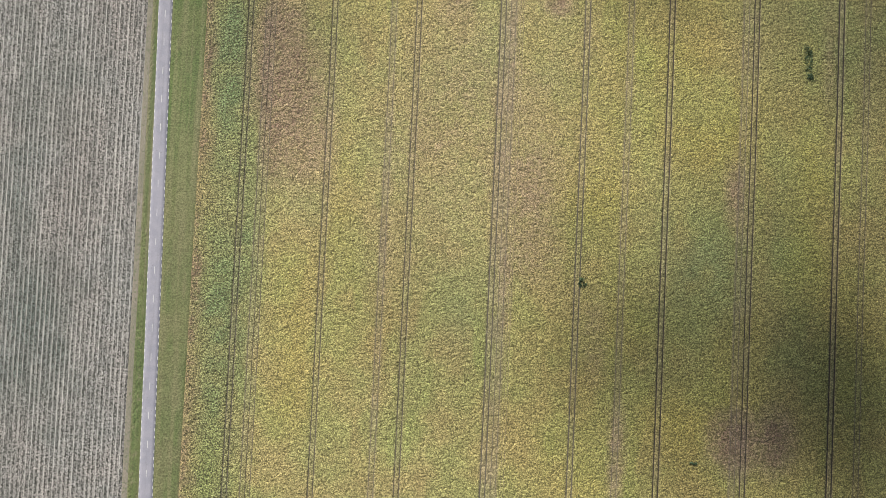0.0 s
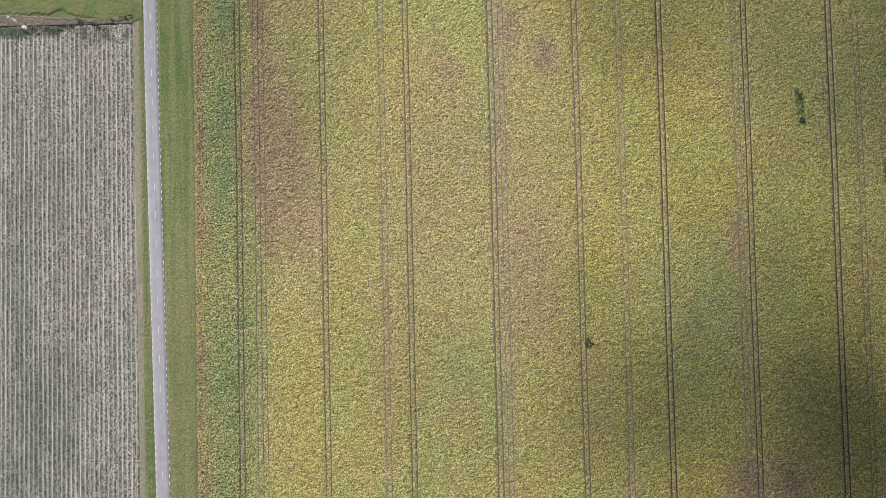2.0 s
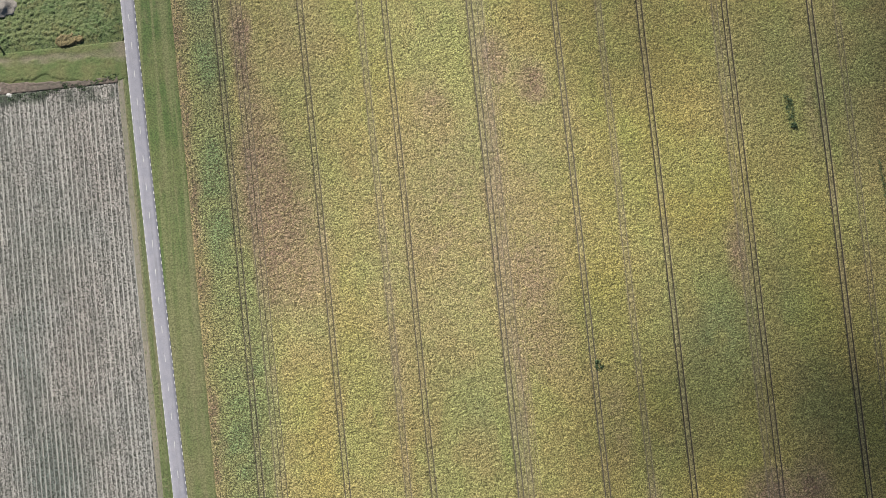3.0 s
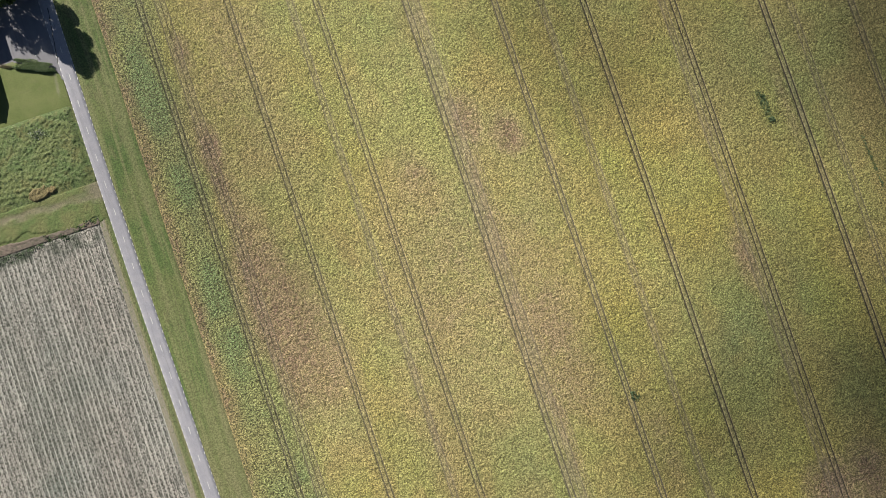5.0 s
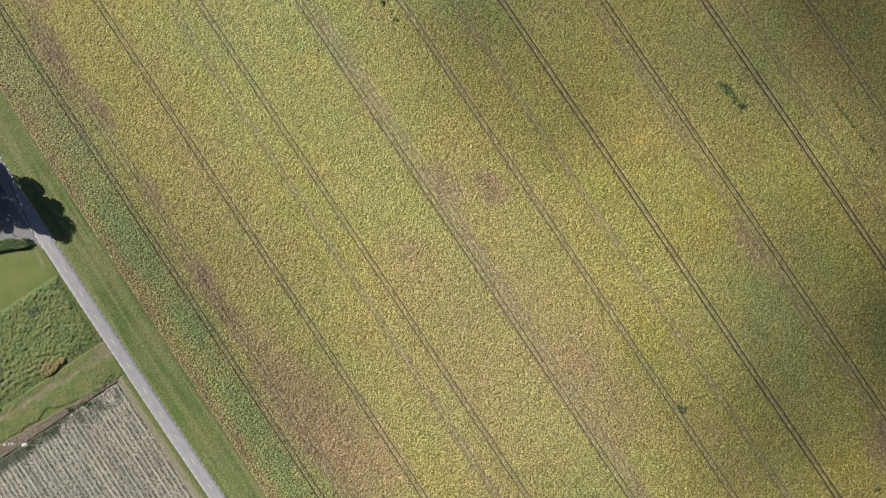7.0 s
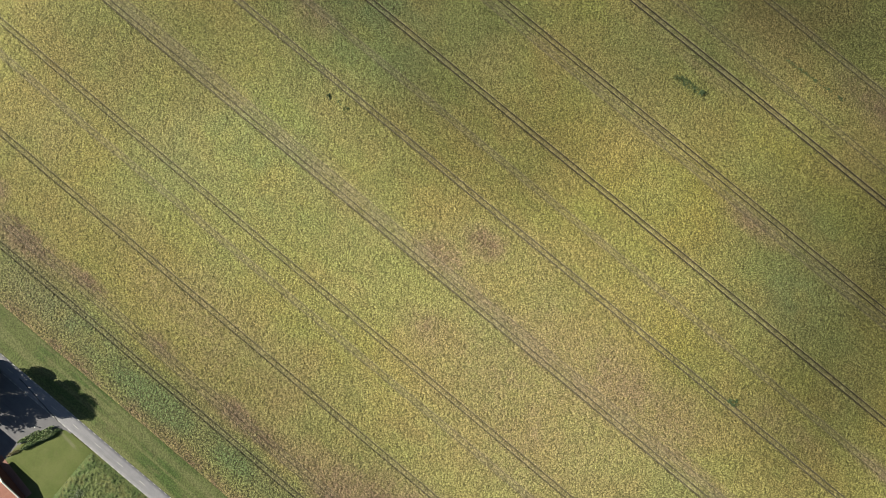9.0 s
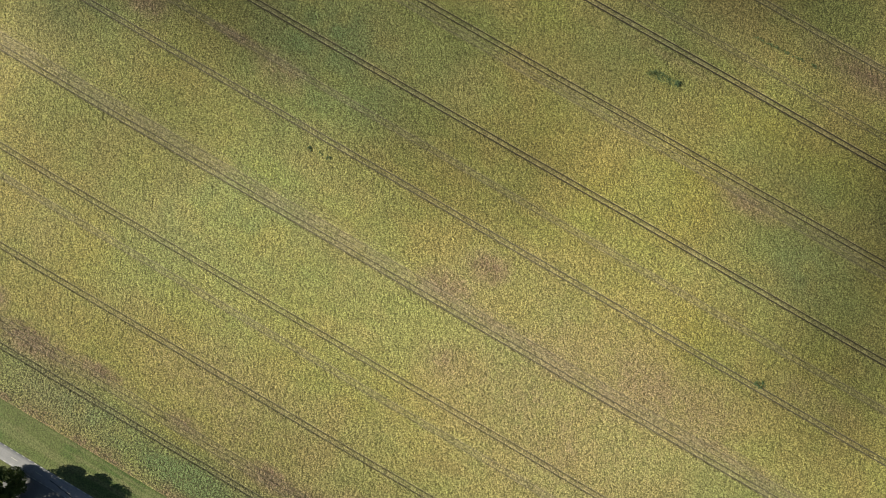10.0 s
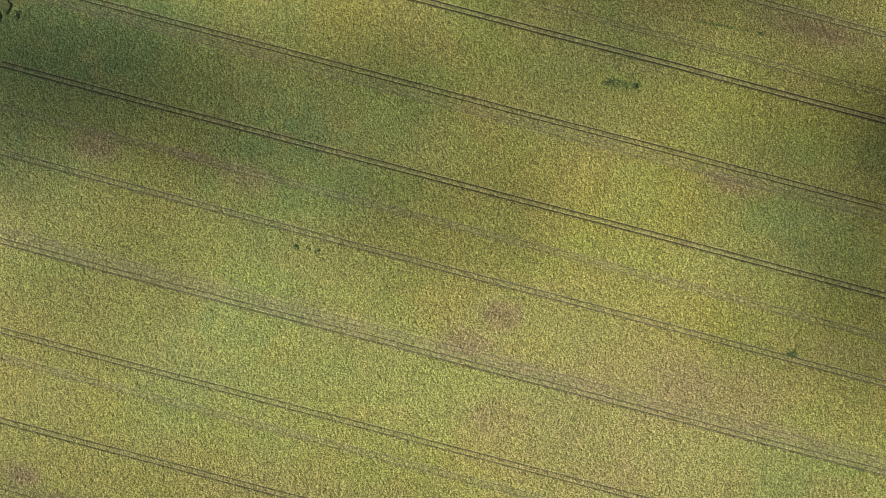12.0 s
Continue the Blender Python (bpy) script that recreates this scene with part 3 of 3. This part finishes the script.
half_line = np.clip(1 - np.abs((row * 2) % 1 - 0.5) * 5, 0, 1)
weeds = np.clip(np.maximum.reduce([0.75 * blob(u, v, -94, -10, 11, 90, values(54, u, v, 9.0)), 1.0 * blob(u, v, -84, -34, 20, 46, values(54, u, v, 9.0)), 0.7 * blob(u, v, -78, 66, 14, 26, values(54, u, v, 9.0)),
                                   0.6 * blob(u, v, -92, 60, 10, 50, values(54, u, v, 9.0)), 0.5 * top_weeds]), 0, 1)
rosy = np.maximum(blob(u, v, -72, 24, 12, 34, values(56, u, v, 12.0)), 0.6 * blob(u, v, -60, 100, 14, 30, values(56, u, v, 12.0)))
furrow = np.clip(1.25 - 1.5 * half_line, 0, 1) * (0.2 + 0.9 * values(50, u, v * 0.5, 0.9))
z = 0.04 + 0.44 * half_line * (0.65 + 0.35 * clumps(57, u, v, 0.95)) + 0.16 * values(58, u, v * 0.7, 0.55) + 0.25 * top_weeds * clumps(59, u, v, 1.2)
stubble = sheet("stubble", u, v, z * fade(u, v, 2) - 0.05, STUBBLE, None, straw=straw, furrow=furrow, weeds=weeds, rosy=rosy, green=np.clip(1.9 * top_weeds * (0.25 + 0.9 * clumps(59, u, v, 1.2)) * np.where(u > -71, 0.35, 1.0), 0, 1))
tagged(stubble, "grey-brown stubble field with pale straw rows and weeds", "field", kind="stuff")

# Bare headland, farm track, meadow and lawn beyond it.
u, v = grid(-150, -44.5, 0.5, 133.8, 139.6, 0.4)
lip = 136.2 + 3.0 * np.clip((-u - 66) / 40, 0, 1)
headland = sheet("bare_strip", u, v, np.where(v < lip + 1.2 * values(61, u, v, 4.0), 0.04 + 0.34 * clumps(62, u, v, 1.1), -0.25) * fade(u, v, 1) - 0.03, BARE)
tagged(headland, "strip of bare trodden soil at the field's edge", "soil", kind="structure")
u, v = strip(lambda y: 0 * y - 150, lambda y: road_middle(y) - HALF + 0.03, 133.4, 152.0, 0.45, 0.45)
margin = 133.6 + 4.2 * np.clip((-u - 62) / 14, 0, 1) + 2.6 * values(48, u, v, 2.6) + 1.2 * values(49, u, v, 0.9)
bend = 147.0 + 1.5 * np.clip((-u - 60) / 40, 0, 1)
rubbed = np.clip(0.95 - np.abs(v - bend) / 2.2 + 1.3 * (values(60, u * 0.4, v, 1.6) - 0.5), 0, 1) * (0.45 + 0.75 * values(46, u * 0.5, v, 4.0))
rubbed = np.maximum(rubbed, np.clip(1.9 - np.hypot((u + 42.0) / 3.6, (v - 148.2) / 3.6) - 0.5 * values(39, u, v, 1.4), 0, 1))
path = sheet("farm_track", u, v, np.where(v > margin, (0.14 + 0.22 * clumps(63, u, v, 1.0) * (1 - rubbed) - 0.05 * rubbed) * fade(u, v, 1) - 0.03, -0.02), TRACK, None, worn=rubbed)
tagged(path, "grassy farm track with worn pale wheel marks", "track", kind="structure")
u, v = strip(lambda y: 0 * y - 150, lambda y: road_middle(y) - HALF - 0.1 - 1.8 * np.clip((153.5 - y) / 3, 0, 1), 149.5, 186.6, 0.4, 0.4)
ripple = np.sin((np.hypot(u + 80, v - 128) * 2.4) + 3 * values(64, u, v, 8.0))
swirl = u * np.cos(3 * values(71, u, v, 14.0)) + v * np.sin(3 * values(71, u, v, 14.0))
tall = 0.22 + 0.30 * clumps(65, u, v, 1.3) * values(66, u, v, 5.0) + 0.50 * values(67, u, v, 0.8) + 0.22 * values(72, swirl * 1.6, v * 0.3, 1.0) + 0.15 * values(70, u, v, 2.2) + 0.12 * ripple * np.exp(-((v - 156) / 6) ** 2)
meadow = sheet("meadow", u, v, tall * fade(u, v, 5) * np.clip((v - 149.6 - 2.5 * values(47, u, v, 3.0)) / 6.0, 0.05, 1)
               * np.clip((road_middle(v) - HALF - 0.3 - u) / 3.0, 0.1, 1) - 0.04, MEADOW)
tagged(meadow, "overgrown rough meadow of tall green grass", "meadow", kind="stuff")
u, v = strip(lambda y: 0 * y - 100, lambda y: road_middle(y) - HALF - 0.3 - 3.6 * np.clip((y - 200) / 8, 0, 1), 186.0, 212.5, 0.6, 0.6)
lip = np.where(u < -60, 212.5, 212.5 - 0.55 * (u + 60))
trodden = 0.55 * np.clip(1.1 - np.abs(u - (-44.4 + 0.12 * (v - 196))) / 0.7 + (values(73, u, v, 1.5) - 0.5), 0, 1) * np.clip((v - 190) / 4, 0, 1)
trodden = np.maximum(trodden, 0.6 * np.clip(1 - np.abs(v - (lip - 1.0)) / 1.2 + values(74, u, v, 2.0) - 0.6, 0, 1) * (u < -59))
lawn = sheet("lawn", u, v, np.where(v < lip, 0.06 + 0.05 * values(68, u, v, 1.5), -0.2) * fade(u, v, 1) - 0.02, LAWN, None, worn=trodden)
tagged(lawn, "short mown lawn beside the house", "lawn", kind="structure")
u, v = strip(lambda y: 0 * y - 90, lambda y: road_middle(y) - HALF + 0.02, 198.0, 262.0, 1.2, 1.2)
yard = sheet("yard", u, v, np.full(u.shape, 0.03), YARD)
tagged(yard, "grey asphalt farmyard opening onto the road", "yard", kind="structure")
u, v = strip(lambda y: 0 * y - 90, lambda y: road_middle(y) - HALF - 0.05, 246.0, 300.0, 0.8, 0.8)
bank = sheet("grass_bank", u, v, (0.08 + 0.2 * clumps(69, u, v, 1.2)) * fade(u, v, 1) - 0.02, VERGE)
tagged(bank, "grass under the farmyard trees", "grass", kind="stuff")


# ---- trees, hedges and weeds ----
def leaf_cloud(name, spots, size, mat, parent, seed, label=""):
    """A crown of many small folded leaf clusters round the given spots."""
    rng = np.random.default_rng(seed)
    n = len(spots)
    a, b = rng.normal(size=(n, 3)), rng.normal(size=(n, 3))
    a /= np.linalg.norm(a, axis=1, keepdims=True)
    b -= (b * a).sum(1, keepdims=True) * a
    b /= np.linalg.norm(b, axis=1, keepdims=True)
    c = np.cross(a, b)
    s = (size * (0.6 + 0.8 * rng.random(n)))[:, None]
    p = np.stack([spots - a * s, spots + b * s * 0.6 + c * s * 0.25, spots + a * s, spots - b * s * 0.6 + c * s * 0.25], 1)
    verts = p.reshape(-1, 3)
    base = 4 * np.arange(n)
    faces = np.concatenate([np.stack([base, base + 1, base + 2], 1), np.stack([base, base + 2, base + 3], 1)])
    return raised(name, verts.tolist(), faces.tolist(), mat, parent, label)


def limb(bm, start, end, r0, r1, sides=7):
    """A tapered limb between two points."""
    way = Vector(end) - Vector(start)
    turn = way.to_track_quat("Z", "Y").to_matrix().to_4x4()
    bmesh.ops.create_cone(bm, cap_ends=True, segments=sides, radius1=r0, radius2=r1, depth=way.length,
                          matrix=Matrix.Translation((Vector(start) + Vector(end)) / 2) @ turn)


def broad_tree(x, y, height, spread, seed, leaves, label):
    rng = np.random.default_rng(seed)
    root = tagged(new("tree"), label, "tree", "farmyard trees")
    root.location = (x, y, 0)
    bm = bmesh.new()
    limb(bm, (0, 0, -0.2), (0.3, 0.2, height * 0.35), 0.55, 0.4, 10)
    limb(bm, (0.3, 0.2, height * 0.35), (0, 0.4, height * 0.72), 0.4, 0.14)
    part("trunk", bm, BARK, root)
    centres, sizes = [], []
    for k in range(34):
        turn, up = k * 2.4 + rng.random(), (k + 0.5) / 34
        reach = spread * (0.35 + 0.5 * rng.random()) * math.sin(math.pi * (0.24 + 0.68 * up)) ** 0.7
        z = height * (0.10 + 0.78 * up)
        centres.append((math.cos(turn) * reach, math.sin(turn) * reach, z))
        sizes.append(spread * (0.22 + 0.16 * rng.random()))
    for k in range(2, 34, 4):
        bm = bmesh.new()
        c = centres[k]
        limb(bm, (0.2, 0.2, height * (0.08 + 0.014 * k)), (c[0] * 0.85, c[1] * 0.85, c[2] - 0.5), 0.2, 0.06)
        part("limb", bm, BARK, root)
    which = rng.integers(0, 34, leaves)
    way = rng.normal(size=(leaves, 3))
    way /= np.linalg.norm(way, axis=1, keepdims=True)
    spots = np.array(centres)[which] + way * (np.array(sizes)[which] * rng.random(leaves) ** 0.3)[:, None] * (1, 1, 0.75)
    leaf_cloud("crown", spots, 0.42, LEAF_OAK, root, seed + 1)
    return root


broad_tree(-46.8, 241.0, 29.0, 10.6, 71, 22000, "large broad-leaved tree in full leaf beside the road")
broad_tree(-59.5, 240.0, 17.0, 8.2, 73, 4200, "dark broad-leaved tree shading the farmyard")


def shrub(name, x, y, half_x, half_y, height, count, size, mat, seed, label, category, turn=0.0, group="", lumps_in=14):
    """A low plant or hedge: short stems under lumpy leaves."""
    rng = np.random.default_rng(seed)
    root = tagged(new(name), label, category, group)
    root.matrix_basis = pose(x, y, 0, 0, 0, turn)
    lumps = []
    for k in range(lumps_in):
        cx, cy = (rng.random(2) * 2 - 1) * (half_x * 0.8, half_y * 0.8)
        lumps.append((cx, cy, height * (0.5 + 0.25 * rng.random())))
        bm = bmesh.new()
        limb(bm, (cx * 0.9, cy * 0.9, -0.1), lumps[-1], 0.05, 0.02, 5)
        part("stem", bm, BARK, root)
    which = rng.integers(0, lumps_in, count)
    way = rng.normal(size=(count, 3))
    way /= np.linalg.norm(way, axis=1, keepdims=True)
    r = np.array([max(0.35, half_x * 0.42), max(0.35, half_y * 0.3), height * 0.38])
    spots = np.array(lumps)[which] + way * r * (rng.random(count) ** 0.35)[:, None]
    spots[:, 2] = np.maximum(spots[:, 2], 0.1)
    leaf_cloud("leaves", spots, size, mat, root, seed + 1)
    return root


shrub("hedge", -51.0, 207.5, 7.6, 2.4, 1.35, 8000, 0.24, LEAF_HEDGE, 81, "clipped leafy green hedge between lawn and farmyard", "hedge", -24, "", 30)
shrub("low_shrub", -43.8, 203.0, 1.6, 0.9, 0.8, 500, 0.2, LEAF_HEDGE, 83, "low green shrub at the lawn's corner", "shrub", -40)
LEAF_DRY = leaf_material("dry_border_leaves", (0.21, 0.175, 0.1), (0.25, 0.21, 0.135), (0.165, 0.18, 0.09))
shrub("border_plants", -63.4, 211.3, 3.4, 0.9, 0.6, 700, 0.16, LEAF_DRY, 84, "bed of low tan border plants at the lawn's edge", "plants", -28)
W = "dark green weed clump standing in the yellow crop"
shrub("weed_clump", 146.3, -6.6, 1.9, 3.0, 1.3, 430, 0.24, LEAF_WEED, 91, W, "weeds", 0, "weeds in the crop")
shrub("weed_clump", 238.3, 92.3, 1.7, 7.4, 1.0, 3000, 0.2, LEAF_WEED, 93, "long dark green weed clump in the yellow crop", "weeds", 3, "weeds in the crop", 44)
shrub("weed_clump", 239.0, 85.6, 1.2, 1.3, 1.6, 450, 0.24, LEAF_WEED, 94, W, "weeds", 3, "weeds in the crop")
shrub("weed_clump", 137.2, 206.5, 1.0, 1.3, 1.05, 240, 0.22, LEAF_WEED, 95, W, "weeds", 0, "weeds in the crop")
shrub("weed_clump", 137.3, 197.4, 1.1, 1.2, 1.1, 280, 0.22, LEAF_WEED, 97, W, "weeds", 0, "weeds in the crop")
shrub("weed_clump", 137.8, 202.0, 0.9, 2.2, 0.95, 180, 0.2, LEAF_WEED, 98, W, "weeds", 0, "weeds in the crop")
for k in range(5):
    shrub("weed_clump", 273.0 + 0.4 * k, 64.0 - 6.2 * k, 0.6, 3.3, 1.2, 190, 0.22, LEAF_WEED, 100 + k, "thin line of dark weeds in the crop", "weeds", 0, "weeds in the crop")
shrub("weed_clump", 195.5, -79.0, 1.6, 1.0, 1.3, 260, 0.22, LEAF_WEED, 110, W, "weeds", 0, "weeds in the crop")
shrub("weed_clump", 201.8, 346.2, 1.3, 1.4, 1.1, 260, 0.22, LEAF_WEED, 114, W, "weeds", 0, "weeds in the crop")
u, v = grid(196, 214, 0.6, 348, 362, 0.6)
gap = blob(u, v, 205.5, 355.5, 7.0, 5.5, values(38, u, v, 3.0))
worn = sheet("grass_patch", u, v, np.where(gap > 0.25, 1.0 + 0.12 * clumps(37, u, v, 1.2), 0.05), SHOULDER)
tagged(worn, "patch of dull grass at the end of the crop", "grass", kind="structure")
flowers = tagged(new("flowering_weeds"), "patch of pale flowering weeds in the meadow", "weeds")
flowers.location = (-58.3, 178.6, 0)
pick = np.random.default_rng(111).normal(size=(300, 3)) * (1.7, 1.3, 0.12) + (0, 0, 1.25)
leaf_cloud("umbels", pick, 0.13, LEAF_PALE, flowers, 112)
leaf_cloud("leaves", pick * (1, 1, 0.7), 0.2, LEAF_HEDGE, flowers, 113)
for k in range(12):
    bm = bmesh.new()
    limb(bm, (pick[k][0], pick[k][1], -0.1), tuple(pick[k]), 0.03, 0.015, 5)
    part("stem", bm, LEAF_HEDGE, flowers)
for k, (x, y, a, b) in enumerate(((-67.5, 135.4, 1.4, 1.0), (-62.5, 134.2, 1.5, 0.8), (-60.3, 133.3, 1.0, 0.9), (-55.0, 135.2, 1.2, 0.7), (-49.6, 136.2, 1.5, 0.9), (-46.6, 136.9, 1.3, 0.8),
                                  (-73.5, 132.8, 2.0, 0.8), (-79.0, 132.0, 2.2, 1.0), (-84.5, 131.8, 2.2, 1.1), (-90.0, 132.0, 1.8, 1.0))):
    shrub("field_weed", x, y, a * 1.7, b * 1.7, 0.36, 420, 0.16, LEAF_DARK, 120 + k, "dark green weeds along the edge of the stubble", "weeds", 0, "weeds at the field's edge")

u, v = grid(-71.5, -56.5, 0.35, 150.5, 159.0, 0.35)
shape = blob(u, v, -64.2, 154.6, 6.4, 2.7, values(130, u, v, 2.4)) * (0.55 + 0.9 * values(133, u, v, 0.9))
mound = sheet("dry_grass", u, v, 1.15 * np.clip(shape * 3.0, 0, 1) + 0.5 * values(131, u, v, 0.6) * clumps(132, u, v, 1.0) - 0.42, DRYGRASS)
tagged(mound, "tussock of withered tan grass in the meadow", "grass", kind="stuff")

# ---- the house, the barn and small things ----
C = Vector((-73.2, 194.7, 0))
ALONG, ACROSS = Vector((-0.984, 0.178, 0)), Vector((0.178, 0.984, 0))
house = tagged(new("house"), "brown timber house with a red clay tile roof", "house")
EAVE, WIDE, LONG, PEAK = 4.1, 20.6, 16.0, 5.9


def at_house(a, b, z):
    return C + ALONG * a + ACROSS * b + Vector((0, 0, z))


def wall_slab(name, corners, thick, mat, parent, label=""):
    """A flat slab of some thickness on a ring of corners."""
    ring = [Vector(c) for c in corners]
    normal = (ring[1] - ring[0]).cross(ring[2] - ring[0]).normalized() * thick
    n = len(ring)
    verts = ring + [p + normal for p in ring]
    faces = [tuple(range(n))[::-1], tuple(range(n, 2 * n))] + [(i, (i + 1) % n, n + (i + 1) % n, n + i) for i in range(n)]
    return raised(name, verts, faces, mat, parent, label)


wall_slab("gable_wall", [at_house(0.4, 0.4, 0), at_house(0.4, WIDE - 0.4, 0), at_house(0.4, WIDE - 0.4, EAVE), at_house(0.4, WIDE / 2, PEAK - 0.3), at_house(0.4, 0.4, EAVE)], -0.2, WALL, house)
wall_slab("gable_wall", [at_house(LONG - 0.4, 0.4, 0), at_house(LONG - 0.4, WIDE - 0.4, 0), at_house(LONG - 0.4, WIDE - 0.4, EAVE), at_house(LONG - 0.4, WIDE / 2, PEAK - 0.3), at_house(LONG - 0.4, 0.4, EAVE)], 0.2, WALL, house)
for b in (0.4, WIDE - 0.6):
    wall_slab("side_wall", [at_house(0.6, b, 0), at_house(LONG - 0.6, b, 0), at_house(LONG - 0.6, b, EAVE), at_house(0.6, b, EAVE)], 0.2, WALL, house)
for a, b in ((3.0, 0.36), (8.0, 0.36), (12.5, 0.36)):
    w = wall_slab("window", [at_house(a, b, 0.9), at_house(a + 1.3, b, 0.9), at_house(a + 1.3, b, 2.1), at_house(a, b, 2.1)], -0.06, WHITE, house, "white-framed window")
    wall_slab("pane", [at_house(a + 0.1, b - 0.07, 1.0), at_house(a + 1.2, b - 0.07, 1.0), at_house(a + 1.2, b - 0.07, 2.0), at_house(a + 0.1, b - 0.07, 2.0)], 0.02, GLASS, w)
for side in (0, 1):
    b0, b1 = (-0.35, WIDE / 2) if side == 0 else (WIDE + 0.35, WIDE / 2)
    z0 = EAVE - 0.3
    roof = wall_slab("roof", [at_house(-0.3, b0, z0), at_house(LONG + 0.3, b0, z0), at_house(LONG + 0.3, b1, PEAK), at_house(-0.3, b1, PEAK)], 0.12 if side else -0.12, TILES, house, "red clay tile roof slope")
    rows = 17
    slope = (at_house(0, b1, PEAK) - at_house(0, b0, z0))
    for k in range(rows):
        p = at_house(LONG / 2, b0, z0 + 0.16) + slope * ((k + 0.5) / rows)
        bm = bmesh.new()
        bmesh.ops.create_cube(bm, size=1, matrix=Matrix.Diagonal((LONG + 0.6, slope.length / rows * 1.04, 0.05, 1)))
        bmesh.ops.bevel(bm, geom=bm.edges[:], offset=0.02, segments=1, affect="EDGES")
        x_axis, y_axis = ALONG, slope.normalized()
        z_axis = x_axis.cross(y_axis)
        m = Matrix((x_axis, y_axis, z_axis)).transposed().to_4x4()
        bm.transform(Matrix.Translation(p) @ m @ Matrix.Rotation(-0.012, 4, "X"))
        part("tile_row", bm, TILES, roof)
    bm = bmesh.new()
    for a in (-0.36,):
        lo, hi = at_house(a, b0, z0 + 0.12), at_house(a, b1, PEAK + 0.12)
        way = (hi - lo)
        bmesh.ops.create_cube(bm, size=1, matrix=Matrix.Translation((lo + hi) / 2) @ way.to_track_quat("Z", "Y").to_matrix().to_4x4() @ Matrix.Diagonal((0.5, 0.5, way.length, 1)))
    part("bargeboard", bm, WHITE, house, "white painted bargeboard")
    bm = bmesh.new()
    limb(bm, at_house(-0.3, b0, z0 - 0.04), at_house(LONG + 0.3, b0, z0 - 0.04), 0.08, 0.08, 8)
    part("gutter", bm, METAL, house)
bm = bmesh.new()
limb(bm, at_house(-0.3, WIDE / 2, PEAK + 0.1), at_house(LONG + 0.3, WIDE / 2, PEAK + 0.1), 0.14, 0.14, 8)
part("ridge", bm, TILES, house)
terrace = wall_slab("terrace", [at_house(-2.6, 0.0, 0.06), at_house(0.35, 0.0, 0.06), at_house(0.35, WIDE, 0.06), at_house(-2.6, WIDE, 0.06)], -0.08, PAVERS, None)
tagged(terrace, "brown paving along the house's gable", "paving", kind="structure")

# Out of view; added to cast the shadow corner on the yard.
barn = tagged(new("barn"), "unseen brown timber barn with a dark metal roof, added to shade the yard", "barn")
BX, BY = -63.4, 222.6
wall_slab("barn_wall", [(BX, BY, 0), (BX, BY + 14, 0), (BX, BY + 14, 5.6), (BX, BY, 5.6)], -0.25, WALL, barn)
wall_slab("barn_wall", [(BX - 12, BY, 0), (BX - 12, BY + 14, 0), (BX - 12, BY + 14, 5.6), (BX - 12, BY, 5.6)], 0.25, WALL, barn)
for y in (BY + 0.02, BY + 13.7):
    wall_slab("barn_end", [(BX - 0.3, y, 0), (BX - 11.7, y, 0), (BX - 11.7, y, 5.6), (BX - 0.3, y, 5.6)], -0.25, WALL, barn)
wall_slab("barn_roof", [(BX + 0.3, BY - 0.3, 5.62), (BX + 0.3, BY + 14.3, 5.62), (BX - 12.3, BY + 14.3, 6.4), (BX - 12.3, BY - 0.3, 6.4)], 0.18, METAL, barn)

post = tagged(new("marker_post"), "stout white-topped post standing in the grass", "post")
post.location = (-94.0, 154.6, 0)
part("shaft", block((0.7, 0.7, 2.2), (0, 0, -0.1), 0.2, 0.06), WHITE, post)
part("cap", block((0.95, 0.95, 0.35), (0, 0, 2.1), 0.2, 0.08), WHITE, post)
for x, y, turn in ((-98.6, 138.0, -0.5), (-96.0, 136.7, -0.55)):
    pallet = tagged(new("board"), "white board lying on the bare soil", "board", "boards on the soil")
    pallet.matrix_basis = pose(x, y, 0.18, 0, 0, math.degrees(turn))
    for k in range(3):
        part("plank", block((2.9, 0.3, 0.08), (0, (k - 1) * 0.34, 0), 0, 0.015), DULL_WHITE, pallet)
sack = tagged(new("plastic_sheet"), "crumpled pale plastic sheet lying on the weeds", "sheet")
u, v = grid(-1.6, 1.6, 0.2, -1.0, 1.0, 0.2)
folds = sheet("fold", u, v, 0.5 + 0.3 * values(141, u + 9, v + 9, 0.6) - 0.5 * np.hypot(u / 1.7, v / 1.1) ** 2, DULL_WHITE, sack)
sack.matrix_basis = pose(-91.8, 133.2, 0.0, 0, 0, -35)
u, v = grid(-97, -84, 0.4, 167, 178, 0.4)
heap_shape = blob(u, v, -91.5, 172.5, 5.0, 4.2, values(142, u, v, 3.0))
heap = sheet("gravel_heap", u, v, np.where(heap_shape > 0.1, 0.5 + 1.6 * heap_shape + 0.25 * values(143, u, v, 1.0), -0.2), GRAVEL)
tagged(heap, "low heap of pale gravel in the meadow", "heap")
lamp = tagged(new("bollard"), "small white bollard behind the hedge", "bollard")
lamp.location = (-48.6, 211.0, 0)
part("stem", block((0.25, 0.25, 0.9), (0, 0, 0), 0, 0.03), WHITE, lamp)
part("head", block((0.4, 0.4, 0.25), (0, 0, 0.88), 0, 0.05), WHITE, lamp)
